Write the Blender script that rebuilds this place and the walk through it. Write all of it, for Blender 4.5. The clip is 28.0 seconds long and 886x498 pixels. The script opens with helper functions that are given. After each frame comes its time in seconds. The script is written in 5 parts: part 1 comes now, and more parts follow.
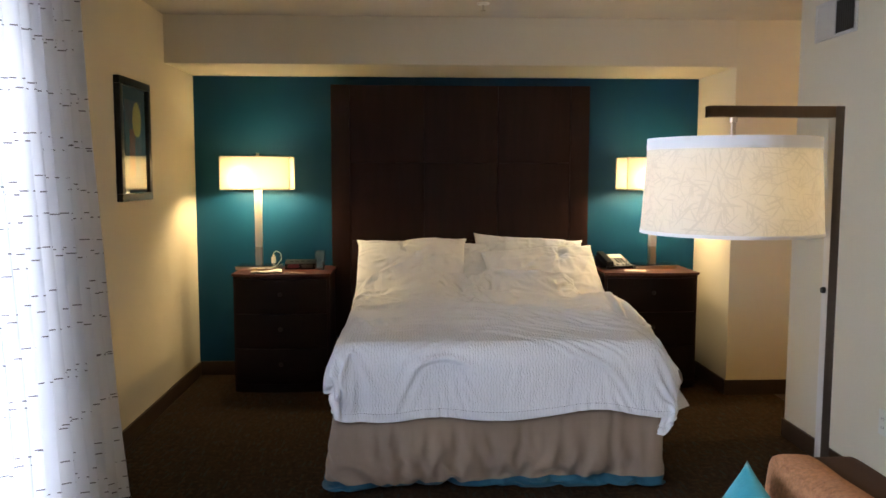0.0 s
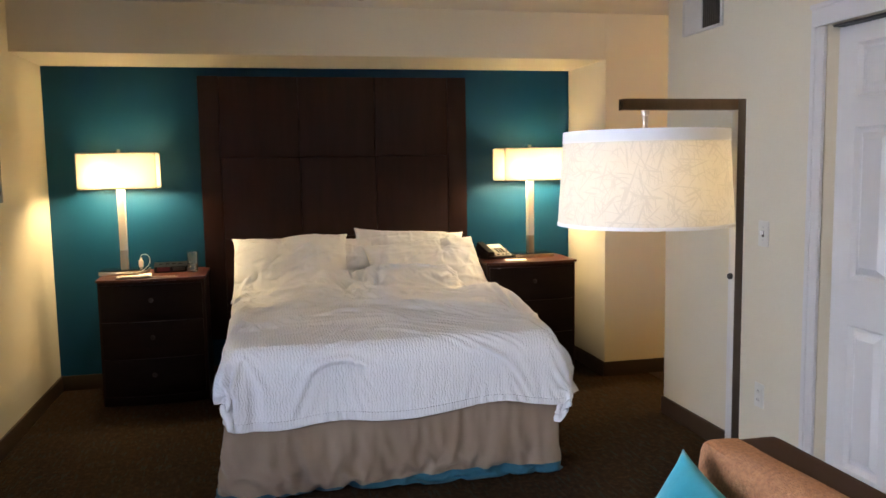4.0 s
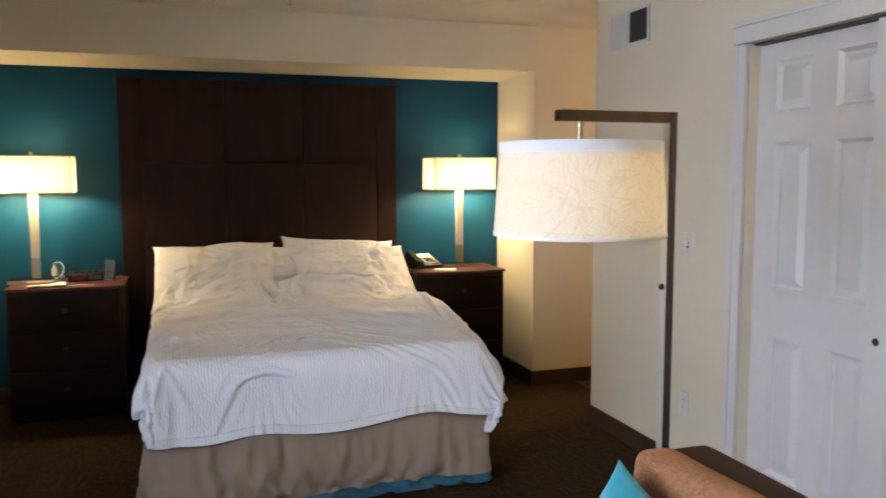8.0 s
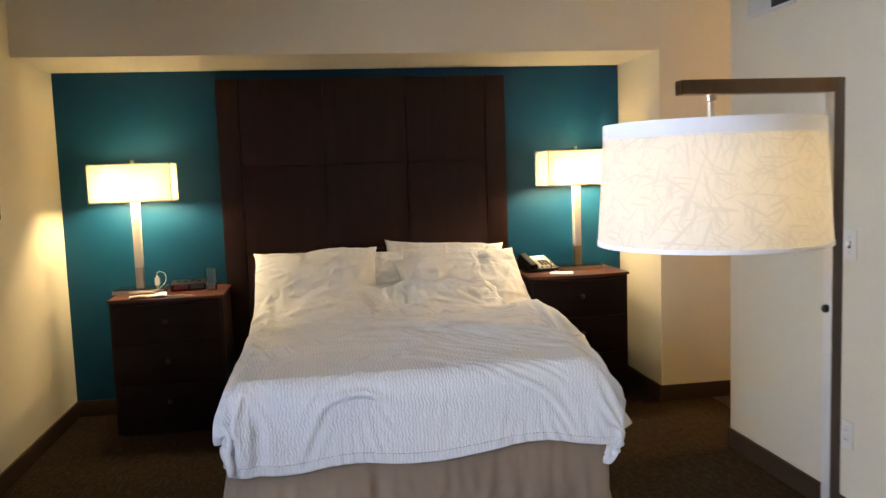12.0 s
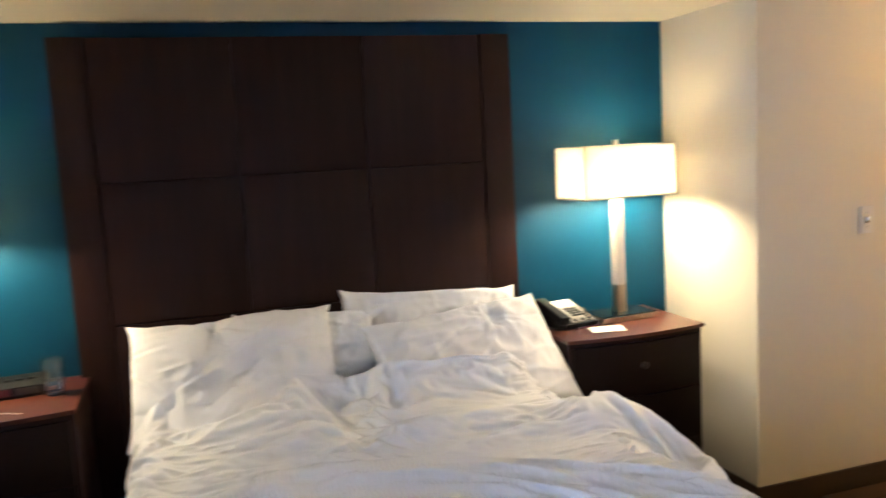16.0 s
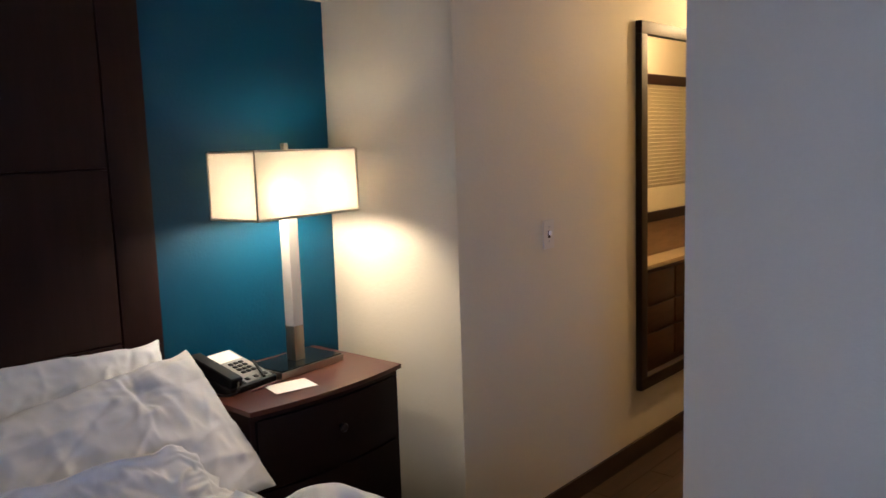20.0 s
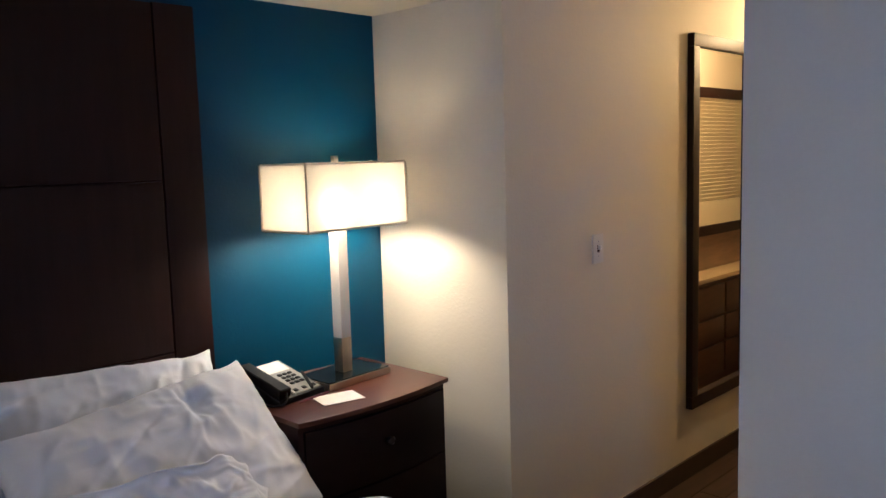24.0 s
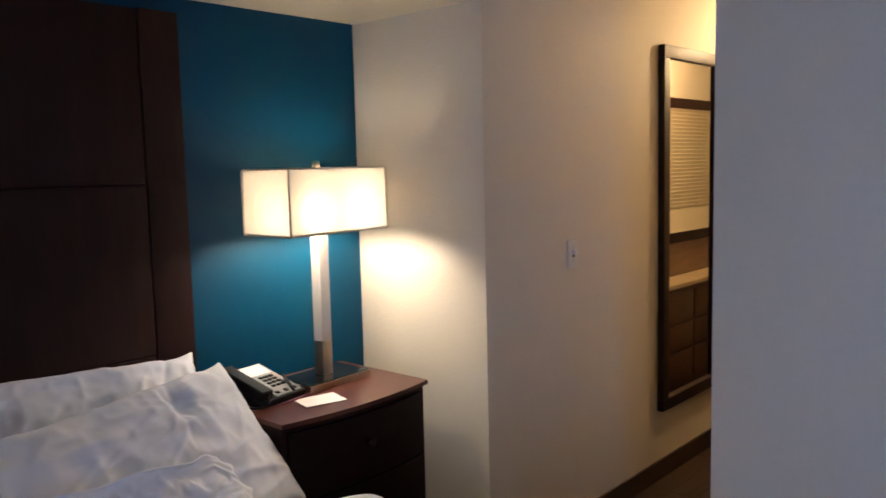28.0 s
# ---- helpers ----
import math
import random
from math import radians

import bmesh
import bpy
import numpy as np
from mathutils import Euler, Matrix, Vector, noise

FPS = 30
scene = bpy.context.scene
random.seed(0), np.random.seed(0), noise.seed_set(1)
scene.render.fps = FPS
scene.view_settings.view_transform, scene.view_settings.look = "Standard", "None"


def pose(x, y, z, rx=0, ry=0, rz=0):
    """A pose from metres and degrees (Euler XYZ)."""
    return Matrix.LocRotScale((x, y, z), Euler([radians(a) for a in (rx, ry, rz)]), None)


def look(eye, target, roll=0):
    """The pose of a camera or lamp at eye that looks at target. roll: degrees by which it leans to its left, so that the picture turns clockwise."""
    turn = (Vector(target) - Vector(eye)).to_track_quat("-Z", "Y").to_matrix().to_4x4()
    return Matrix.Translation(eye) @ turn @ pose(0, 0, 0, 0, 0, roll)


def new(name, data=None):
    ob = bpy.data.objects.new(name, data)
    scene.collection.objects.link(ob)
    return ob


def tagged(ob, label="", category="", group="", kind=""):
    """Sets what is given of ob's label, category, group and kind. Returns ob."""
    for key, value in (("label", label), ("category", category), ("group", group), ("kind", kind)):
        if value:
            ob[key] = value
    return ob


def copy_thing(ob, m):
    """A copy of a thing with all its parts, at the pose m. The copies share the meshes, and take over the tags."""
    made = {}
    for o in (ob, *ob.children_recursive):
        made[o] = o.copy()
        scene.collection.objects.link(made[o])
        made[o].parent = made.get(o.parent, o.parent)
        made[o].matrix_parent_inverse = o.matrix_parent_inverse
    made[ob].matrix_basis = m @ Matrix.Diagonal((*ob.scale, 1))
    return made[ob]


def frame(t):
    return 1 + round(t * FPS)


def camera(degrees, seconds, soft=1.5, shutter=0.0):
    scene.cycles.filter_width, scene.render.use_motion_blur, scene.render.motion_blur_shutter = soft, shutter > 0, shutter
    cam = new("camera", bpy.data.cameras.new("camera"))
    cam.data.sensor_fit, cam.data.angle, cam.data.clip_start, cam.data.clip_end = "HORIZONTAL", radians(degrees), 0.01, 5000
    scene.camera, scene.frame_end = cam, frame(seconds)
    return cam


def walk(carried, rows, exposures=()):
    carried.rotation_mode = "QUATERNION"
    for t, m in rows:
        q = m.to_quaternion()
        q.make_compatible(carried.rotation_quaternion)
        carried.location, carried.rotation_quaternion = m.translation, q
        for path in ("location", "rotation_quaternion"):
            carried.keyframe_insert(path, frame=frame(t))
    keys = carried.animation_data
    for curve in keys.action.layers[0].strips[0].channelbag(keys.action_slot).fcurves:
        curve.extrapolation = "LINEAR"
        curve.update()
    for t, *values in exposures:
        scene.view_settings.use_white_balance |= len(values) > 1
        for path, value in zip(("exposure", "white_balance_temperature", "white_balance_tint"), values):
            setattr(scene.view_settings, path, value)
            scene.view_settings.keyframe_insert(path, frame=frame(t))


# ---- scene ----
cam = camera(58.1, 28.0, shutter=0.6)
PATH = [
    (0, (-0.347, 0.954, 1.476), (-0.262, 2.944, 1.29), 0.1),
    (0.5, (-0.352, 0.948, 1.471), (-0.291, 2.939, 1.283), -0.2),
    (1, (-0.352, 0.95, 1.467), (-0.282, 2.941, 1.282), -0.4),
    (1.5, (-0.349, 0.955, 1.474), (-0.197, 2.94, 1.285), -0.7),
    (2, (-0.344, 0.965, 1.48), (-0.18, 2.946, 1.263), -0.7),
    (2.5, (-0.338, 0.971, 1.477), (-0.2, 2.954, 1.263), -1.3),
    (3, (-0.401, 1.009, 1.489), (-0.156, 2.982, 1.269), -1.7),
    (3.5, (-0.487, 1.042, 1.492), (-0.105, 2.994, 1.286), -1.7),
    (5.5, (-0.505, 1.067, 1.489), (-0.018, 2.991, 1.243), -0.3),
    (6, (-0.506, 1.068, 1.487), (0.02, 2.983, 1.251), -0.4),
    (6.5, (-0.505, 1.077, 1.487), (0.012, 2.997, 1.268), -0.2),
    (7, (-0.516, 1.083, 1.483), (0.001, 3.004, 1.279), 0.0),
    (7.5, (-0.525, 1.085, 1.49), (0.0, 3.006, 1.303), 0.0),
    (8, (-0.513, 1.098, 1.49), (0.102, 2.992, 1.3), -0.1),
    (8.5, (-0.508, 1.109, 1.496), (0.174, 2.979, 1.303), -0.1),
    (9, (-0.51, 1.102, 1.492), (0.137, 2.985, 1.308), -0.3),
    (9.5, (-0.504, 1.098, 1.491), (0.105, 2.995, 1.315), -0.4),
    (10, (-0.514, 1.092, 1.494), (0.063, 2.999, 1.312), -0.6),
    (10.5, (-0.52, 1.098, 1.488), (0.048, 3.007, 1.306), 0.3),
    (11, (-0.495, 1.153, 1.484), (0.073, 3.062, 1.296), 0.9),
    (11.5, (-0.364, 1.327, 1.496), (0.094, 3.266, 1.325), 0.0),
    (12, (-0.299, 1.49, 1.49), (0.005, 3.458, 1.296), -2.0),
    (12.5, (-0.376, 1.726, 1.506), (0.076, 3.667, 1.331), -1.1),
    (13, (-0.387, 1.988, 1.516), (0.161, 3.904, 1.34), -0.6),
    (13.5, (-0.383, 2.318, 1.501), (-0.099, 4.293, 1.368), -2.6),
    (15.5, (-0.333, 3.209, 1.592), (0.047, 5.159, 1.366), -4.5),
    (16, (-0.464, 3.408, 1.616), (0.142, 5.298, 1.372), -3.1),
    (16.5, (-0.571, 3.57, 1.625), (0.336, 5.333, 1.36), -0.9),
    (17, (-0.536, 3.709, 1.624), (0.37, 5.463, 1.305), 0.3),
    (17.5, (-0.407, 3.883, 1.595), (0.47, 5.671, 1.407), -1.9),
    (18, (-0.385, 4.036, 1.57), (0.633, 5.74, 1.32), -2.6),
    (18.5, (-0.427, 4.216, 1.629), (0.79, 5.787, 1.397), -1.8),
    (19, (-0.415, 4.307, 1.633), (1.03, 5.668, 1.387), -0.0),
    (19.5, (-0.396, 4.325, 1.618), (1.12, 5.604, 1.36), -1.0),
    (20, (-0.377, 4.313, 1.603), (1.113, 5.622, 1.341), -1.9),
    (20.5, (-0.382, 4.315, 1.6), (1.044, 5.694, 1.347), -1.3),
    (21, (-0.379, 4.305, 1.607), (0.995, 5.734, 1.348), -1.2),
    (21.5, (-0.384, 4.307, 1.59), (0.951, 5.779, 1.363), -0.5),
    (23.5, (-0.382, 4.308, 1.613), (0.992, 5.742, 1.375), -0.8),
    (24, (-0.383, 4.335, 1.606), (1.038, 5.725, 1.378), -1.7),
    (24.5, (-0.427, 4.344, 1.59), (0.988, 5.745, 1.396), -1.3),
    (25, (-0.442, 4.358, 1.579), (0.958, 5.774, 1.4), -1.0),
    (25.5, (-0.458, 4.376, 1.587), (0.846, 5.874, 1.353), -1.9),
    (26, (-0.453, 4.375, 1.602), (0.861, 5.863, 1.364), -1.7),
    (26.5, (-0.458, 4.356, 1.604), (0.888, 5.818, 1.378), -1.8),
    (27, (-0.455, 4.358, 1.597), (0.927, 5.786, 1.371), -1.5),
    (27.5, (-0.452, 4.332, 1.61), (0.96, 5.731, 1.39), -1.9),
    (28, (-0.45, 4.326, 1.595), (1.026, 5.66, 1.388), -1.4),
]
walk(cam, [(t, look(eye, target, roll)) for t, eye, target, roll in PATH],
     exposures=[(0, 0.18, 6220, 17), (2.0, 0.32, 6220, 18), (3.0, 0.44, 6220, 19), (8.0, 0.40, 6250, 18), (11.0, 0.46, 6320, 17), (12.0, 0.48, 6170, 17), (13.0, 0.08, 6270, 17), (13.5, 0.22, 6270, 17), (15.5, 0.68, 5440, 19), (17.0, 0.70, 5130, 20), (18.0, 0.22, 4970, 22), (19.0, -0.36, 4920, 26), (19.5, -0.50, 4920, 27), (24, -0.47, 4740, 27), (26, -0.49, 4840, 28), (28, -0.51, 4860, 29)])

# ---- world, sun light through the window, lamps ----
world = bpy.data.worlds.new("sky")
scene.world = world
world.use_nodes = True
_sky = world.node_tree.nodes.new("ShaderNodeTexSky")
_sky.sky_type, _sky.sun_disc = "NISHITA", False
_sky.sun_elevation, _sky.sun_rotation = radians(40), radians(-90)
world.node_tree.links.new(_sky.outputs[0], world.node_tree.nodes["Background"].inputs[0])
world.node_tree.nodes["Background"].inputs[1].default_value = 0.1


def lamp(name, kind, m, energy, colour, size=0.05, size_y=None):
    data = bpy.data.lights.new(name, kind)
    data.energy, data.color = energy, colour
    if kind == "AREA":
        data.shape, data.size, data.size_y = "RECTANGLE", size, size_y or size
    else:
        data.shadow_soft_size = size
    ob = new(name, data)
    ob.matrix_world = m
    return ob


DAY, WARM, HALL = (0.52, 0.71, 1.0), (1.0, 0.762, 0.375), (1.0, 0.61, 0.18)
WIN_Y0, WIN_Y1, WIN_Z0, WIN_Z1 = 1.60, 3.86, 0.12, 2.16
lamp("window_daylight", "AREA", look((-1.98, (WIN_Y0 + WIN_Y1) / 2, 1.14), (2.0, (WIN_Y0 + WIN_Y1) / 2, 2.1)), 28, DAY, WIN_Y1 - WIN_Y0 - 0.1, 1.95)
for bx, by, power in ((-1.51, 6.57, 19), (-1.30, 6.655, 20), (1.285, 6.55, 12.5), (1.515, 6.645, 31)):
    lamp("bedside_bulb", "POINT", pose(bx, by, 1.442), power, WARM, 0.04)
lamp("floor_lamp_bulb", "POINT", pose(0.504, 3.036, 1.43), 3.1, WARM, 0.04)
lamp("hall_bulb", "POINT", pose(4.38, 5.62, 2.31), 95, HALL, 0.06)
lamp("entry_bulb", "POINT", pose(1.30, 2.38, 2.32), 11, WARM, 0.06)


# ---- materials ----
def material(name, colour, rough=0.5, metal=0.0, vary=0.12, grain=40.0, bump=0.1, bump_scale=None, depth=0.002, stretch=(1, 1, 1), spec=0.5, sheen=0.0, second=None, second_scale=4.0, coat=0.0):
    """Principled material: two scales of colour variation and a fine relief, in metres."""
    m = bpy.data.materials.new(name)
    m.use_nodes = True
    nt = m.node_tree
    b = nt.nodes["Principled BSDF"]
    b.inputs["Roughness"].default_value, b.inputs["Metallic"].default_value = rough, metal
    b.inputs["Specular IOR Level"].default_value = spec
    b.inputs["Sheen Weight"].default_value = sheen
    b.inputs["Coat Weight"].default_value = coat
    tc = nt.nodes.new("ShaderNodeTexCoord")
    mp = nt.nodes.new("ShaderNodeMapping")
    mp.inputs["Scale"].default_value = stretch
    nt.links.new(tc.outputs["Object"], mp.inputs[0])

    def noise_node(scale, detail=4.0):
        n = nt.nodes.new("ShaderNodeTexNoise")
        n.inputs["Scale"].default_value, n.inputs["Detail"].default_value = scale, detail
        nt.links.new(mp.outputs[0], n.inputs["Vector"])
        return n
    fine, coarse = noise_node(grain), noise_node(second_scale, 3.0)
    ramp = nt.nodes.new("ShaderNodeMix")
    ramp.data_type = "RGBA"
    dark = second or tuple(c * (1 - 2 * vary) for c in colour)
    ramp.inputs["A"].default_value, ramp.inputs["B"].default_value = (*dark, 1), (*[min(1.0, c * (1 + vary)) for c in colour], 1)
    mixf = nt.nodes.new("ShaderNodeMath")
    mixf.operation = "MULTIPLY_ADD"
    mixf.inputs[1].default_value, mixf.use_clamp = 0.6, True
    half = nt.nodes.new("ShaderNodeMath")
    half.operation = "MULTIPLY_ADD"
    half.inputs[1].default_value, half.inputs[2].default_value = 1.2, -0.35
    nt.links.new(coarse.outputs["Fac"], half.inputs[0])
    nt.links.new(fine.outputs["Fac"], mixf.inputs[0])
    nt.links.new(half.outputs[0], mixf.inputs[2])
    nt.links.new(mixf.outputs[0], ramp.inputs["Factor"])
    nt.links.new(ramp.outputs["Result"], b.inputs["Base Color"])
    if bump:
        bn = nt.nodes.new("ShaderNodeBump")
        bn.inputs["Strength"].default_value, bn.inputs["Distance"].default_value = bump, depth
        src = noise_node(bump_scale, 3.0) if bump_scale else fine
        nt.links.new(src.outputs["Fac"], bn.inputs["Height"])
        nt.links.new(bn.outputs[0], b.inputs["Normal"])
    return m


def bsdf(m):
    return m.node_tree.nodes["Principled BSDF"]


def node(m, kind, **props):
    n = m.node_tree.nodes.new(kind)
    for k, v in props.items():
        if k == "op":
            n.operation = v
    return n


def link(m, a, b):
    m.node_tree.links.new(a, b)


def maths(m, op, a, b=None, c=None):
    n = m.node_tree.nodes.new("ShaderNodeMath")
    n.operation = op
    for i, v in enumerate((a, b, c)):
        if v is None:
            continue
        if isinstance(v, (int, float)):
            n.inputs[i].default_value = v
        else:
            m.node_tree.links.new(v, n.inputs[i])
    return n.outputs[0]


CREAM = material("cream_wall_paint", (0.605, 0.548, 0.420), 0.62, vary=0.02, grain=60, bump=0.34, bump_scale=80, depth=0.004, second_scale=1.5)
TEAL = material("teal_wall_paint", (0.0006, 0.0385, 0.086), 0.5, spec=0.2, vary=0.05, grain=60, bump=0.30, bump_scale=95, depth=0.003, second_scale=1.5)
CEIL = material("popcorn_ceiling_paint", (0.62, 0.58, 0.51), 0.9, vary=0.05, grain=120, bump=0.8, bump_scale=160, depth=0.006)
TRIMWHITE = material("white_gloss_paint", (0.56, 0.545, 0.535), 0.35, vary=0.02, grain=30, bump=0.04, bump_scale=60)
BASEB = material("brown_vinyl_base", (0.042, 0.024, 0.014), 0.5, spec=0.25, vary=0.15, grain=60, bump=0.1)
ESPRESSO = material("espresso_wood_veneer", (0.0182, 0.0060, 0.0050), 0.45, spec=0.16, vary=0.22, grain=18, bump=0.08, stretch=(8, 8, 0.8), second_scale=2.5)
ESPRESSO_H = material("espresso_wood_front", (0.0095, 0.0036, 0.003), 0.5, spec=0.12, vary=0.22, grain=18, bump=0.08, stretch=(0.8, 8, 8), second_scale=2.5)
CHERRY = material("cherry_wood_top", (0.070, 0.0185, 0.010), 0.3, spec=0.3, vary=0.2, grain=16, bump=0.05, stretch=(0.8, 9, 9), second_scale=2.0, coat=0.2)
NICKEL = material("brushed_nickel", (0.42, 0.36, 0.29), 0.33, 1.0, vary=0.08, grain=60, bump=0.05, stretch=(30, 30, 1))
BRONZE = material("antique_bronze_metal", (0.130, 0.083, 0.050), 0.24, 1.0, vary=0.12, grain=40, bump=0.05, stretch=(20, 20, 1))
# lamp pole in two metals: pale for the window's reflection, dark for the front
POLE_LIT = material("lit_side_pale_metal", (0.66, 0.64, 0.62), 0.42, 1.0, vary=0.06, grain=40, bump=0.03, stretch=(20, 20, 1))
POLE_SHADED = material("shaded_front_bronze", (0.040, 0.027, 0.019), 0.4, vary=0.1, grain=40, bump=0.03)
MIRFRAME = material("dark_walnut_frame", (0.024, 0.013, 0.009), 0.45, spec=0.2, vary=0.2, grain=18, bump=0.05, stretch=(8, 8, 0.8))
KNOB = material("dark_pewter_metal", (0.05, 0.043, 0.04), 0.35, 1.0, vary=0.1, bump=0)
CHROME = material("polished_chrome", (0.75, 0.75, 0.75), 0.15, 1.0, vary=0.02, bump=0)
BLACK = material("black_plastic", (0.0055, 0.0055, 0.006), 0.35, spec=0.25, vary=0.1, bump=0.05, grain=200)
SILVERP = material("silver_grey_plastic", (0.32, 0.315, 0.305), 0.35, vary=0.03, bump=0.03, grain=200)
DARKGLASS = material("dark_glass_top", (0.010, 0.013, 0.014), 0.06, vary=0.05, bump=0)
WHITEP = material("white_plastic", (0.80, 0.79, 0.76), 0.35, vary=0.02, bump=0)
PLATE = material("ivory_wall_plate", (0.60, 0.575, 0.51), 0.4, vary=0.02, bump=0)
PAPER = material("white_paper", (0.82, 0.78, 0.74), 0.8, vary=0.02, bump=0.02)
LINEN = material("white_cotton_sheet", (0.745, 0.765, 0.81), 0.85, vary=0.02, grain=500, bump=0.12, bump_scale=38, depth=0.006, sheen=0.1)
SKIRT = material("taupe_bed_skirt_fabric", (0.268, 0.200, 0.146), 0.8, vary=0.08, grain=350, bump=0.15, second_scale=6, sheen=0.15)
TEALHEM = material("teal_band_fabric", (0.005, 0.085, 0.14), 0.75, vary=0.08, grain=350, bump=0.15, sheen=0.1)
SOFAB = material("dark_brown_sofa_leather", (0.034, 0.016, 0.010), 0.75, spec=0.15, vary=0.12, grain=150, bump=0.2, depth=0.001)
TEALCUSH = material("turquoise_velvet", (0.004, 0.20, 0.27), 0.8, vary=0.15, grain=40, bump=0.3, bump_scale=300, sheen=0.2, spec=0.2)
WALLDARK = material("dark_grille_metal", (0.05, 0.045, 0.04), 0.5, vary=0.1, bump=0)
MIRRORM = material("mirror_silver", (0.86, 0.86, 0.84), 0.015, 1.0, vary=0.0, bump=0)
OAKD = material("brown_vanity_wood", (0.085, 0.036, 0.016), 0.4, vary=0.25, grain=14, bump=0.06, stretch=(0.8, 8, 8))
OAKL = material("tan_wood_panel", (0.24, 0.15, 0.07), 0.5, vary=0.2, grain=10, bump=0.05, stretch=(0.8, 6, 6))
SANDTOP = material("sand_laminate_top", (0.50, 0.38, 0.20), 0.35, vary=0.08, grain=120, bump=0)
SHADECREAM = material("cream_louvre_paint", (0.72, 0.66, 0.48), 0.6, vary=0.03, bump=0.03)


def carpet_material():
    m = material("brown_loop_carpet", (0.021, 0.012, 0.0065), 0.95, vary=0.5, second=(0.011, 0.0065, 0.004), grain=70, bump=0.7, bump_scale=320, depth=0.005, second_scale=24, spec=0.05)
    b = bsdf(m)
    col = b.inputs["Base Color"].links[0].from_socket
    tc = node(m, "ShaderNodeTexCoord")
    mp = node(m, "ShaderNodeMapping")
    mp.inputs["Scale"].default_value = (60, 9, 1)
    link(m, tc.outputs["Object"], mp.inputs[0])
    n = node(m, "ShaderNodeTexNoise")
    n.inputs["Scale"].default_value = 1.0
    link(m, mp.outputs[0], n.inputs["Vector"])
    fac = maths(m, "GREATER_THAN", n.outputs["Fac"], 0.60)
    mix = node(m, "ShaderNodeMix")
    mix.data_type = "RGBA"
    link(m, maths(m, "MULTIPLY", fac, 0.55), mix.inputs["Factor"])
    link(m, col, mix.inputs["A"])
    mix.inputs["B"].default_value = (0.022, 0.034, 0.032, 1)
    n2 = node(m, "ShaderNodeTexNoise")
    n2.inputs["Scale"].default_value, n2.inputs["Detail"].default_value = 42.0, 2.0
    link(m, tc.outputs["Object"], n2.inputs["Vector"])
    warm = node(m, "ShaderNodeMix")
    warm.data_type = "RGBA"
    link(m, maths(m, "MULTIPLY", maths(m, "MAXIMUM", maths(m, "SUBTRACT", n2.outputs["Fac"], 0.5), 0.0), 5.0), warm.inputs["Factor"])
    link(m, mix.outputs["Result"], warm.inputs["A"])
    warm.inputs["B"].default_value = (0.042, 0.024, 0.013, 1)
    link(m, warm.outputs["Result"], b.inputs["Base Color"])
    return m


def plank_material():
    m = material("dark_wood_plank", (0.034, 0.016, 0.008), 0.5, spec=0.25, vary=0.35, grain=14, bump=0.1, stretch=(0.7, 9, 9))
    return m


def boucle_material():
    m = material("caramel_boucle_fabric", (0.33, 0.155, 0.072), 0.95, vary=0.3, grain=230, bump=1.0, bump_scale=300, depth=0.006, sheen=0.05, spec=0.1, second_scale=110)
    return m


def seersucker_material():
    """White cotton with puckered stripes that run along the bed."""
    m = material("white_seersucker_cotton", (0.745, 0.765, 0.81), 0.85, vary=0.02, grain=400, bump=0)
    uv = node(m, "ShaderNodeUVMap")
    uv.uv_map = "cloth"
    n = node(m, "ShaderNodeTexWave")
    n.inputs["Scale"].default_value, n.inputs["Distortion"].default_value = 22.0, 7.0
    n.inputs["Detail"].default_value, n.inputs["Detail Scale"].default_value = 2.0, 1.6
    link(m, uv.outputs[0], n.inputs["Vector"])
    bn = node(m, "ShaderNodeBump")
    bn.inputs["Strength"].default_value, bn.inputs["Distance"].default_value = 0.45, 0.0035
    link(m, n.outputs["Fac"], bn.inputs["Height"])
    link(m, bn.outputs[0], bsdf(m).inputs["Normal"])
    return m


def cloth_translucent(m, amount, colour):
    """Mix in light that passes through thin cloth."""
    b = bsdf(m)
    out = m.node_tree.nodes["Material Output"]
    tr = node(m, "ShaderNodeBsdfTranslucent")
    tr.inputs["Color"].default_value = (*colour, 1)
    mx = node(m, "ShaderNodeMixShader")
    mx.inputs[0].default_value = amount
    link(m, b.outputs[0], mx.inputs[1])
    link(m, tr.outputs[0], mx.inputs[2])
    link(m, mx.outputs[0], out.inputs["Surface"])
    return tr


